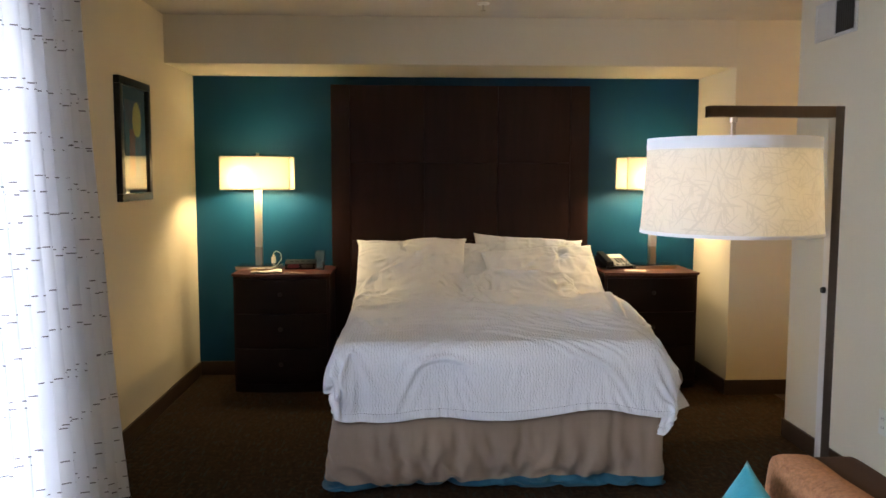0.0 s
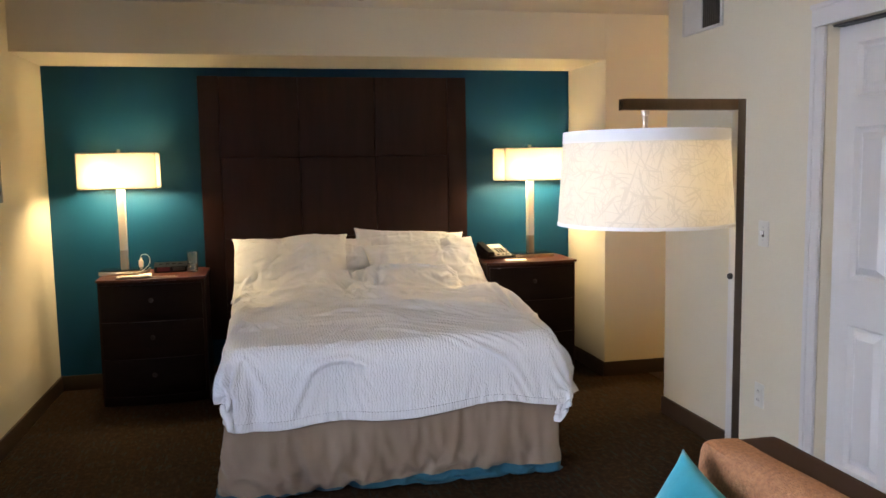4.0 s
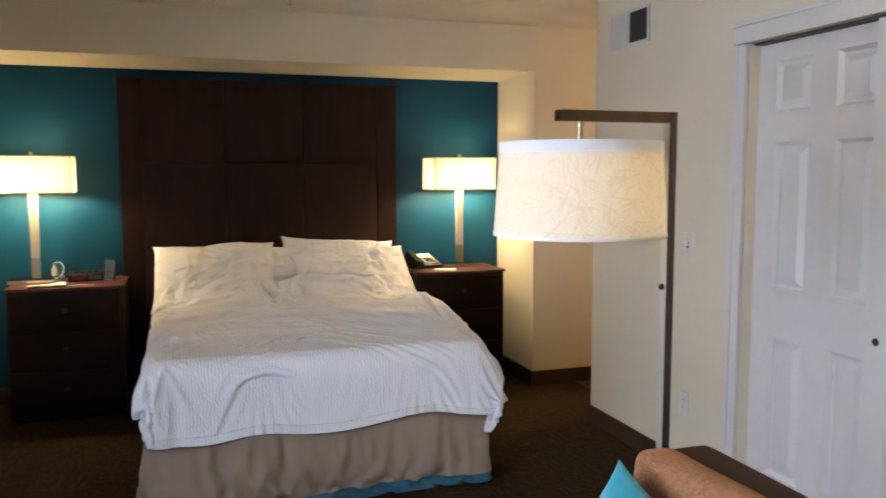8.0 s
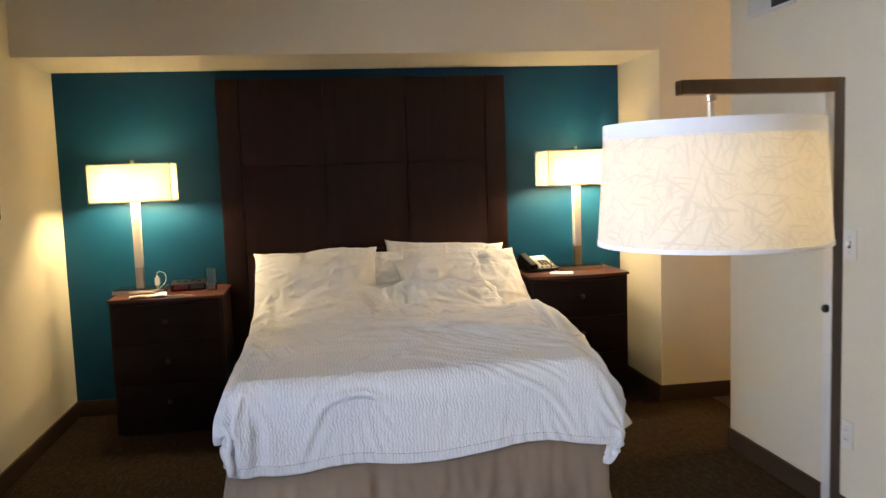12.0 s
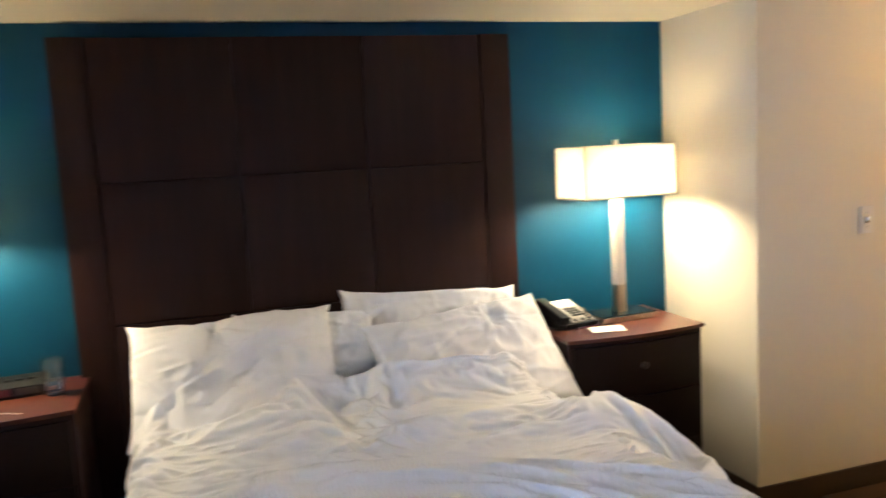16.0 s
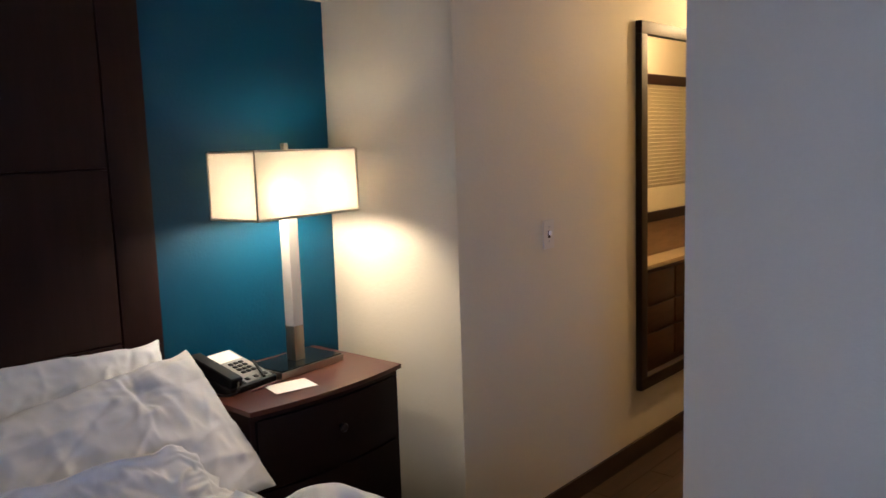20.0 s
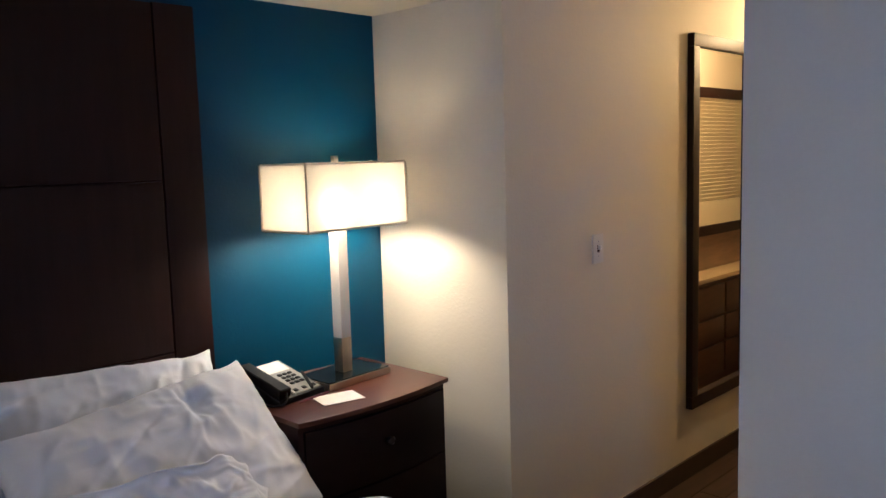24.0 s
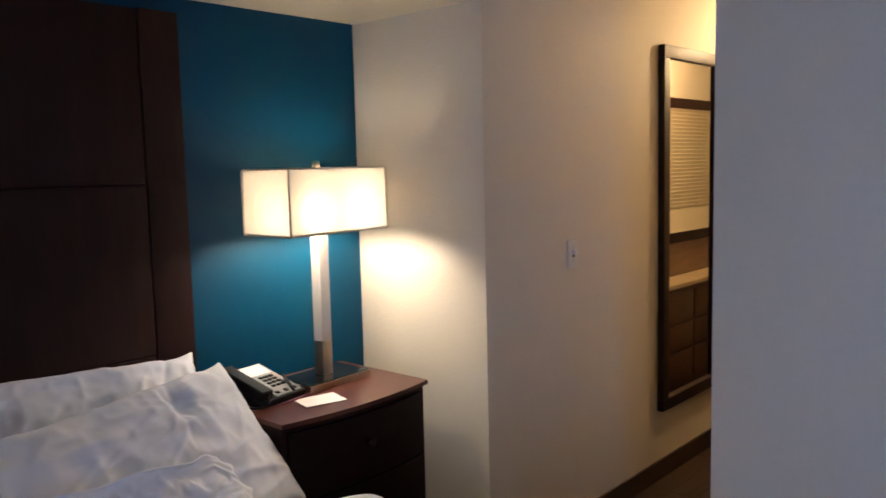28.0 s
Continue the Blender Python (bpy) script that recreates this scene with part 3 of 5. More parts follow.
# ---- closet: casing and two sliding six-panel doors ----
case = thing("closet_casing", pose(XR, CL_Y1, 0), "white painted trim round the closet opening", "door casing", kind="structure")
part("side_casing", block(-0.016, 0.0, 0.002, 0.078, 0, CL_Z - 0.004, bevel=0.004), TRIMWHITE, case)
part("side_bead", block(-0.022, -0.014, 0.050, 0.075, 0, CL_Z - 0.004, bevel=0.004), TRIMWHITE, case)
part("jamb", block(0.0, 0.13, -0.001, 0.006, 0, CL_Z - 0.002), CREAM, case, "cream painted side of the opening")
part("head_casing", block(-0.018, 0.0, CL_Y0 - CL_Y1 - 0.072, 0.080, CL_Z - 0.002, CL_Z + 0.088, bevel=0.004), TRIMWHITE, case)
part("head_bead", block(-0.024, -0.016, CL_Y0 - CL_Y1 - 0.08, 0.085, CL_Z + 0.07, CL_Z + 0.09, bevel=0.003), TRIMWHITE, case)
part("head_track", block(0.02, 0.12, CL_Y0 - CL_Y1, -0.006, CL_Z - 0.012, CL_Z - 0.004), WALLDARK, case)
part("far_side_casing", block(-0.016, 0.0, CL_Y0 - CL_Y1 - 0.072, CL_Y0 - CL_Y1, 0, CL_Z - 0.004, bevel=0.004), TRIMWHITE, case)


def raised_panel(y0, y1, z0, z1, front):
    """A moulded panel: sunk bead, then a raised bevelled field."""
    bm = bmesh.new()
    loops = []
    for inset, x in ((0.0, front), (0.014, front + 0.0165), (0.024, front + 0.0165), (0.050, front + 0.001)):
        loops.append([bm.verts.new((x, a, b)) for a, b in ((y0 + inset, z0 + inset), (y1 - inset, z0 + inset), (y1 - inset, z1 - inset), (y0 + inset, z1 - inset))])
    for a, b in zip(loops, loops[1:]):
        for i in range(4):
            bm.faces.new((a[i], a[(i + 1) % 4], b[(i + 1) % 4], b[i]))
    bm.faces.new(loops[-1])
    return bm


def closet_door(name, m, w, label):
    d = thing(name, m, label, "closet door", "sliding closet doors")
    h = 2.02
    cols = ((0.105, 0.302), (0.428, 0.625))
    rows = ((0.20, 0.806), (1.0, 1.615), (1.735, 1.948))
    bm = bmesh.new()
    ys = [0, cols[0][0], cols[0][1], cols[1][0], cols[1][1], w]
    zs = [0.012] + [z for zz in rows for z in zz] + [h]
    for i in range(5):
        for j in range(7):
            if i in (1, 3) and j in (1, 3, 5):
                continue
            box(bm, 0.0, 0.018, -ys[i + 1], -ys[i], zs[j], zs[j + 1])
    bmesh.ops.remove_doubles(bm, verts=bm.verts[:], dist=0.0001)
    box(bm, 0.018, 0.036, -w, 0, 0.012, h)
    part("door_leaf", bm, TRIMWHITE, d, smooth=False)
    for y0, y1 in cols:
        for z0, z1 in rows:
            part("door_panel", raised_panel(-y1, -y0, z0, z1, 0.0), TRIMWHITE, d, smooth=False)
    return d


closet_door("closet_door", pose(XR + 0.055, CL_Y1 - 0.002, 0), 0.73, "white six-panel sliding closet door behind the other")
d2 = closet_door("closet_door", pose(XR + 0.012, 3.314, 0), 0.73, "white six-panel sliding closet door with finger pull")
part("finger_pull", lathe([(0.0, 0.002), (0.009, 0.002), (0.010, 0.004), (0.013, 0.003), (0.014, 0.0)], 20), BRONZE, d2, "dark round finger pull", at=pose(0, -0.054, 0.893, 0, -90))

# ---- headboard ----
hb = thing("headboard", pose(0.03, YN, 0), "tall dark espresso wood panelled headboard on the wall", "headboard")
HX = (-0.935, -0.798, -0.268, 0.265, 0.794, 0.934)
HZ = (0.30, 1.0, 1.559, 2.114)
part("backing", block(HX[0] + 0.004, HX[-1] - 0.004, -0.046, 0.0, HZ[0], HZ[-1] - 0.004), ESPRESSO, hb)
part("stile", block(HX[0], HX[1] - 0.003, -0.058, -0.0, HZ[0], HZ[-1], bevel=0.0018), ESPRESSO, hb)
part("stile", block(HX[4] + 0.003, HX[5], -0.058, -0.0, HZ[0], HZ[-1], bevel=0.0018), ESPRESSO, hb)
for i in range(1, 4):
    for j in range(3):
        part("panel", block(HX[i] + 0.003, HX[i + 1] - 0.003, -0.058, -0.03, HZ[j] + 0.003, HZ[j + 1] - 0.003, bevel=0.0018), ESPRESSO, hb)

# ---- bed ----
BX0, BX1, BYF, BYH, BZ = -0.690, 0.845, 4.60, 6.72, 0.678
bed = thing("bed", pose(0, 0, 0), "queen bed with taupe skirt banded in teal", "bed")
part("box_spring", block(BX0 + 0.02, BX1 - 0.02, BYF + 0.04, BYH, 0.12, 0.38, bevel=0.03), LINEN, bed)
part("mattress", block(BX0 + 0.01, BX1 - 0.01, BYF + 0.02, BYH, 0.385, BZ - 0.03, bevel=0.05, seg=4), LINEN, bed)
for x in (BX0 + 0.12, BX1 - 0.12):
    for y in (BYF + 0.2, BYH - 0.15):
        part("leg", block(x - 0.03, x + 0.03, y - 0.03, y + 0.03, 0.0, 0.12), BLACK, bed)


def skirt_path(s):
    """A point of the skirt's run: up one side, round the foot, down the other; s in metres."""
    x0, x1, y = BX0 - 0.012, BX1 + 0.012, BYF + 0.004
    a, w = 1.9, x1 - x0
    r = 0.05
    if s < a - r:
        return Vector((x0, y + a - s, 0)), Vector((-1, 0, 0))
    if s < a + r:
        t = (s - a + r) / (2 * r) * math.pi / 2
        return Vector((x0 + r - r * math.cos(t), y + r - r * math.sin(t), 0)), Vector((-math.cos(t), -math.sin(t), 0))
    if s < a + w - r:
        return Vector((x0 + s - a, y, 0)), Vector((0, -1, 0))
    if s < a + w + r:
        t = (s - a - w + r) / (2 * r) * math.pi / 2
        return Vector((x1 - r + r * math.sin(t), y + r - r * math.cos(t), 0)), Vector((math.sin(t), -math.cos(t), 0))
    return Vector((x1, y + s - a - w, 0)), Vector((1, 0, 0))


SK_LEN = 1.9 * 2 + (BX1 - BX0 + 0.044)
PLEATS = ((0.06, 0.30), (0.19, -0.25), (0.27, 0.35), (0.36, 0.15), (0.47, -0.1), (0.55, 0.2), (0.63, -0.35), (0.70, -0.5), (0.78, -0.45), (0.86, -0.55), (0.93, -0.2))


def skirt_fn(u, v, z0=0.0, z1=0.40):
    s = u * SK_LEN
    p, n = skirt_path(s)
    f = (s - 1.9) / (BX1 - BX0 + 0.044)
    low = 1 - v
    tuck = 0.0
    if 0.0 < f < 1.0:
        for c, slope in PLEATS:
            d = f - c - slope * 0.22 * (v - 0.5)
            tuck -= 0.030 * (0.5 + 0.8 * noise.noise(Vector((c * 37, 1, 1)))) * (0.25 + low) ** 0.8 * math.exp(-(abs(d) / (0.016 if d * slope > 0 else 0.009)) ** 1.4)
        tuck += 0.034 * (0.2 + low) * noise.noise(Vector((s * 4.5, v * 1.8, 2))) + 0.012 * (1 - abs(noise.noise(Vector((s * 13 + v * 1.6, v * 2.2, 6)))) * 2)
        lift = 0.05 * max(0.0, math.sin((f - 0.05) * math.pi / 0.27)) * (f < 0.32) + 0.036 * max(0.0, math.sin((f - 0.32) * math.pi / 0.22)) * (0.32 <= f < 0.54)
        curl = max(0.0, math.sin(f * math.pi / 0.56)) * (f < 0.56)
        tuck += 0.035 * curl * math.sin(low * math.pi * 0.8) - 0.14 * curl * low ** 6
    else:
        tuck += 0.012 * low * math.sin(s * 34) + 0.015 * low * noise.noise(Vector((s * 6, 5, 1)))
    tuck += 0.045 * low * math.exp(-((s - 1.9) / 0.28) ** 2)
    z = 0.012 + v * 0.40
    p = p + n * min(0.018 * low + tuck, 0.006 + 0.22 * max(0.0, low - 0.16))
    return (p.x, p.y, z + 0.006 * noise.noise(Vector((s * 8, v, 9))))


# folds of the bedding: ridges between two points, with height and half width
RIDGES = ((-0.62, 6.02, -0.10, 6.24, 0.040, 0.060), (-0.50, 6.18, -0.05, 6.10, 0.034, 0.050), (-0.01, 6.22, 0.03, 5.68, -0.030, 0.030), (0.07, 6.13, 0.25, 6.22, 0.040, 0.045),
          (0.25, 6.22, 0.82, 6.20, 0.045, 0.050), (0.05, 5.78, 0.37, 5.85, 0.040, 0.055), (0.37, 5.85, 0.66, 5.88, 0.042, 0.050), (0.66, 5.88, 0.80, 6.06, 0.040, 0.045), (0.37, 5.80, 0.49, 5.81, -0.040, 0.028),
          (0.65, 5.90, 0.84, 5.60, 0.032, 0.050), (0.84, 5.60, 0.89, 5.43, 0.030, 0.050), (0.26, 5.58, 0.60, 5.72, 0.034, 0.060), (0.60, 5.72, 0.68, 5.45, 0.026, 0.045), (0.92, 6.05, 0.95, 5.70, 0.012, 0.040), (0.72, 6.12, 1.00, 6.08, 0.022, 0.060),
          (-0.60, 5.45, -0.15, 5.62, 0.030, 0.055), (-0.55, 5.80, -0.06, 5.93, 0.026, 0.060), (-0.58, 5.62, -0.30, 5.70, 0.018, 0.040), (-0.45, 5.93, -0.18, 6.03, 0.016, 0.035), (0.10, 6.02, 0.32, 6.06, 0.020, 0.035))
FOOT_RIDGES = ((-0.62, 5.47, -0.12, 5.53, 0.022, 0.04), (-0.12, 5.53, 0.28, 5.42, 0.028, 0.035), (0.28, 5.42, 0.55, 5.26, 0.030, 0.035), (0.55, 5.26, 0.84, 5.16, 0.026, 0.04), (-0.17, 5.60, 0.28, 5.53, 0.016, 0.05), (0.28, 5.53, 0.66, 5.24, 0.02, 0.05), (0.66, 5.24, 0.90, 4.86, 0.028, 0.05), (-0.58, 5.48, -0.17, 5.60, 0.015, 0.05),
               (-0.57, 5.02, -0.35, 5.22, 0.028, 0.05), (-0.52, 4.86, -0.30, 5.05, -0.014, 0.04), (0.20, 5.36, 0.62, 5.06, 0.018, 0.05), (-0.20, 5.30, 0.25, 5.38, 0.016, 0.05), (0.05, 5.18, 0.45, 4.98, 0.012, 0.06))


def ridge_sum(x, y, ridges):
    h = top = bottom = 0.0
    for x0, y0, x1, y1, a, w in ridges:
        if min(x0, x1) - x > 5 * w or x - max(x0, x1) > 5 * w or min(y0, y1) - y > 5 * w or y - max(y0, y1) > 5 * w:
            continue
        dx, dy = x1 - x0, y1 - y0
        t = max(0.0, min(1.0, ((x - x0) * dx + (y - y0) * dy) / (dx * dx + dy * dy)))
        ex, ey = x - x0 - t * dx, y - y0 - t * dy
        d = math.hypot(ex, ey)
        if d < 5 * w:
            side = w * (0.50 if ey < 0 else 1.25)
            e = a * math.exp(-(math.sqrt(d * d + 0.0003) - 0.0173) / side)
            h += 0.3 * e
            top, bottom = max(top, e), min(bottom, e)
    return h + 0.7 * (top + bottom)


def crumple(x, y, k, seed):
    q = Vector((x * 2.2 + y * 0.9, y * 4.4 - x * 0.7, seed))
    q += 0.35 * Vector((noise.noise(q * 1.3), noise.noise(q * 1.3 + Vector((5, 1, 0))), 0))
    a = 1 - abs(noise.noise(q)) * 2
    b = 1 - abs(noise.noise(q * 2.3 + Vector((0, 0, 3)))) * 2
    c = 1 - abs(noise.noise(q * 4.7 + Vector((2, 0, 6)))) * 2
    return k * (0.70 * a + 0.40 * b + 0.20 * c)


def make_creases(seed, count, x0, x1, y0, y1, low, high, depth):
    """Short sharp creases, scattered and mostly running across the bed."""
    rnd = random.Random(seed)
    out = []
    for _ in range(count):
        x, y, a, r = rnd.uniform(x0, x1), rnd.uniform(y0, y1), rnd.gauss(0.1, 0.6), rnd.uniform(low, high)
        out.append((x, y, x + r * math.cos(a), y + r * math.sin(a), depth * rnd.choice((-1, -0.7, 0.6, 1)) * rnd.uniform(0.5, 1), rnd.uniform(0.011, 0.020)))
    return tuple(out)


RIDGES += make_creases(4, 85, -0.65, 0.85, 5.35, 6.28, 0.08, 0.28, 0.021)
FOOT_RIDGES += make_creases(8, 34, -0.60, 0.80, 4.85, 5.50, 0.10, 0.30, 0.010)


def bed_cloth(a, b, hang, top, rough, seed, ridges):
    """Where the cloth point a across and b along lies, draped over the edges."""
    r = 0.075
    wide = 0.085 * math.exp(-((b - 5.85) / 0.45) ** 2)
    xi0, xi1, yi = BX0 + r - 0.012 - 0.4 * wide, BX1 - r + 0.012 + wide, BYF + r - 0.02
    ox = max(0.0, xi0 - a) - max(0.0, a - xi1)
    oy = max(0.0, yi - b)
    o = math.hypot(ox, oy) if ox <= 0 else max(ox, oy) + 0.08 * min(ox, oy)
    d0 = math.hypot(ox, oy)
    x, y = min(max(a, xi0), xi1), max(b, yi)
    crown = top + 0.018 * math.sin(math.pi * min(1.0, max(0.0, (x - BX0) / (BX1 - BX0))))
    lump = 1.8 * ridge_sum(a, b, ridges) + crumple(a, b, rough, seed)
    if o < 1e-6:
        return Vector((x, y, crown + lump))
    d = Vector((-ox / d0, -oy / d0, 0))
    if o < r * math.pi / 2:
        t = o / r
        p = Vector((x, y, crown)) + d * (r * math.sin(t)) + Vector((0, 0, -r * (1 - math.cos(t))))
        nrm = d * math.sin(t) + Vector((0, 0, math.cos(t)))
    else:
        rest = o - r * math.pi / 2
        p = Vector((x, y, crown)) + d * (r + hang * rest) + Vector((0, 0, -r - rest))
        nrm = d
    side = a - xi1 if a > xi1 else 0.0
    if side > 0:
        puff = math.sin(min(1.0, side / 0.33) * math.pi) * (0.5 + 0.5 * math.sin((b - 4.3) * 3.2))
        p += Vector((0.095 * puff, 0, 0))
    fold = 0.005 * math.sin((a * 9 if oy > abs(ox) else b * 11) + 2 * noise.noise(Vector((a * 2, b * 2, seed)))) * min(1.0, o / 0.25)
    return p + nrm * (lump * 0.6 + fold)


class Drape:
    """A square-meshed cloth that settles under its own weight on the bed: stretch, shear and bend limits, pushed out of what it lies on."""

    def __init__(self, points, rest_u, rest_v, bend=0.12):
        self.p, self.bend = points, bend
        self.limits = []
        for du, dv, rest, k in ((1, 0, rest_u, 1.0), (0, 1, rest_v, 1.0)):
            for parity in (0, 1):
                self.limits.append((du, dv, parity, rest, k))
        diag = np.sqrt(rest_u[:, :-1] ** 2 + rest_v[:-1, :] ** 2)
        for dv in (1, -1):
            for parity in (0, 1):
                self.limits.append((1, dv, parity, diag, 0.25))
        two_u, two_v = rest_u[:-1] + rest_u[1:], rest_v[:, :-1] + rest_v[:, 1:]
        for parity in (0, 1, 2, 3):
            self.limits.append((2, 0, parity, two_u, bend))
            self.limits.append((0, 2, parity, two_v, bend))

    def views(self, du, dv):
        p, (n, m) = self.p, self.p.shape[:2]
        if dv >= 0:
            return p[:n - du, :m - dv], p[du:, dv:]
        return p[:n - du, 1:], p[du:, :m - 1]

    def relax(self):
        for du, dv, parity, rest, k in self.limits:
            a, b = self.views(du, dv)
            if du == 2 or dv == 2:
                sl = (slice(parity, None, 4), slice(None)) if du == 2 else (slice(None), slice(parity, None, 4))
            elif du:
                sl = (slice(parity, None, 2), slice(None))
            else:
                sl = (slice(None), slice(parity, None, 2))
            a, b, want = a[sl], b[sl], rest[sl]
            d = b - a
            length = np.sqrt((d * d).sum(-1)) + 1e-9
            c = d * (0.5 * k * (length - want) / length)[..., None]
            a += c
            b -= c

    def settle(self, steps, push, gravity=0.00012, passes=4, damp=0.85, grip=1.0):
        v = np.zeros_like(self.p)
        for _ in range(steps):
            old = self.p.copy()
            v[..., 2] -= gravity
            self.p += v
            for _ in range(passes):
                self.relax()
            touched, normal = push(self.p)
            move = self.p - old
            slide = move - normal * (move * normal).sum(-1, keepdims=True)
            self.p -= np.where(touched[..., None], slide * grip, 0.0)
            v = (self.p - old) * damp
        return self.p


def bed_push(p, gap, extra=None):
    """Push points out of the rounded block of the bed and of the bunched blanket along its side; extra adds a height field on top."""
    r = 0.065
    c = np.array(((BX0 + BX1) / 2, (BYF + 7.2) / 2, (BZ - 0.9) / 2))
    half = np.array(((BX1 - BX0) / 2, (7.2 - BYF) / 2, (BZ + 0.9) / 2)) - r
    q = p - c
    d = np.abs(q) - half
    out = np.maximum(d, 0.0)
    reach = np.sqrt((out * out).sum(-1))
    dist = reach + np.minimum(d.max(-1), 0.0) - r
    inside = dist < gap + 0.003
    normal = np.where(reach[..., None] > 1e-6, out / (reach[..., None] + 1e-9), (d == d.max(-1, keepdims=True)).astype(float)) * np.sign(q)
    p += normal * np.maximum(gap - dist, 0.0)[..., None]
    # the bunched blanket
    axis = np.stack((p[..., 0] - BX1 + 0.02, p[..., 1] - np.clip(p[..., 1], 4.95, 6.15), (p[..., 2] - BZ + 0.175) * 0.85), -1)
    size = 0.135 + 0.012 * np.sin(p[..., 1] * 9.0) + gap
    far = np.sqrt((axis * axis).sum(-1)) + 1e-9
    deep = far < size + 0.003
    axis /= far[..., None]
    p += axis * np.maximum(size - far, 0.0)[..., None]
    normal = np.where(deep[..., None], axis, normal)
    inside = inside | deep
    if extra is not None:
        floor = extra(p[..., 0], p[..., 1])
        low = p[..., 2] < floor + 0.003
        p[..., 2] = np.maximum(floor, p[..., 2])
        normal = np.where(low[..., None], np.array((0.0, 0.0, 1.0)), normal)
        inside = inside | low
    return inside, normal


def smooth_noise(shape, cells_u, cells_v, seed):
    """Even, smooth random values from -1 to 1 on a grid."""
    rnd = np.random.RandomState(seed)
    g = rnd.uniform(-1, 1, (cells_u + 3, cells_v + 3))
    u, v = np.meshgrid(np.linspace(0, cells_u, shape[0]), np.linspace(0, cells_v, shape[1]), indexing="ij")
    i, j = np.floor(u).astype(int), np.floor(v).astype(int)
    a, b = u - i, v - j
    a, b = a * a * (3 - 2 * a), b * b * (3 - 2 * b)
    return g[i, j] * (1 - a) * (1 - b) + g[i + 1, j] * a * (1 - b) + g[i, j + 1] * (1 - a) * b + g[i + 1, j + 1] * a * b


def cloth_grid(fn, flat, nu, nv, slack):
    """First shape and rest lengths of a cloth: at least its flat lengths, at most a little over them, more where it is rumpled."""
    p = np.array([[fn(i / nu, j / nv) for j in range(nv + 1)] for i in range(nu + 1)], dtype=float)
    f = np.array([[flat(i / nu, j / nv) for j in range(nv + 1)] for i in range(nu + 1)], dtype=float)
    lens = []
    for axis in (0, 1):
        plain = np.linalg.norm(np.diff(f, axis=axis), axis=-1)
        made = np.linalg.norm(np.diff(p, axis=axis), axis=-1)
        more = slack[axis][:-1] if axis == 0 else slack[axis][:, :-1]
        lens.append(np.clip(made, plain, plain * 1.4) * (1 + more))
    return p, lens[0], lens[1]


def grid_mesh(p, uv=None):
    bm = bmesh.new()
    surface(bm, lambda u, v: p[round(u * (p.shape[0] - 1)), round(v * (p.shape[1] - 1))], p.shape[0] - 1, p.shape[1] - 1, uv)
    return bm


def finer(ob):
    md = ob.modifiers.new("smooth", "SUBSURF")
    md.levels = md.render_levels = 1
    return ob


def foot_line(a):
    return BYF - 0.335 + 0.035 * (a > 0) * a + 0.008 * math.sin(a * 5)


def top_edge(a):
    return 5.57 + 0.04 * math.sin((a + 0.5) * 3.0) - 0.46 * max(0.0, a - 0.15) ** 0.95 + 0.02 * noise.noise(Vector((a * 4, 1, 1)))


def coverlet_flat(u, v):
    a = BX0 - 0.20 + u * (BX1 - BX0 + 0.20 + 0.36)
    return a, foot_line(a) + v * (top_edge(a) - foot_line(a))


def coverlet_fn(u, v):
    a, b = coverlet_flat(u, v)
    return bed_cloth(a, b, 0.03, BZ + 0.020, 0.008 * min(1.0, max(0.25, (b - 4.5) / 0.5)), 3, FOOT_RIDGES)


def sheet_end(u):
    return 6.34 - 0.085 * min(1.0, max(0.0, (u - 0.40) / 0.10)) + 0.015 * math.sin(17 * u) + 0.01 * math.sin(41 * u)


def sheet_flat(u, v):
    return BX0 - 0.26 + u * (BX1 - BX0 + 0.26 + 0.30), 5.10 + v * (sheet_end(u) - 5.10)


def pillow_ramp(x, y):
    """The sheet climbs over the lower edges of the pillows."""
    start = 6.215 - 0.085 * np.clip((x - 0.05) / 0.2, 0, 1)
    rise = np.clip((y - start) * 1.15, 0, 0.17) * np.clip((BX1 - 0.02 - x) / 0.14, 0, 1) * np.clip((x - BX0 - 0.02) / 0.14, 0, 1)
    return np.where((x > BX0 + 0.03) & (x < BX1 - 0.03), BZ + 0.012 + rise, -1.0)


def sheet_fn(u, v):
    a, b = sheet_flat(u, v)
    p = bed_cloth(a, b, 0.04, BZ + 0.012, 0.022 * (1 if b < 6.2 else 0.4), 11, RIDGES)
    if BX0 < a < BX1:
        p.z += float(pillow_ramp(a, b)) - BZ
    return p


NU, NV = 236, 162
slack = (0.02 + 0.08 * np.maximum(0, smooth_noise((NU + 1, NV + 1), 14, 9, 3)), 0.03 + 0.15 * np.maximum(0, smooth_noise((NU + 1, NV + 1), 9, 11, 5)))
grid, ru, rv = cloth_grid(sheet_fn, sheet_flat, NU, NV, slack)
sheet_points = Drape(grid, ru, rv, 0.04).settle(55, lambda p: bed_push(p, 0.010, pillow_ramp))
sheet = cloth_thickness(finer(solid("bed_sheet", grid_mesh(sheet_points, lambda u, v: (u * 2.1, v * 1.4)), LINEN, "rumpled white cotton sheet pulled down on the bed", "sheet", smooth="all")), 0.004)

# the coverlet lies over the sheet
CELL = 0.02
heights = np.full((140, 130), -1.0)
ix, iy = np.clip(((sheet_points[..., 0] + 1.2) / CELL).astype(int), 0, 139), np.clip(((sheet_points[..., 1] - 4.4) / CELL).astype(int), 0, 129)
np.maximum.at(heights, (ix, iy), sheet_points[..., 2])


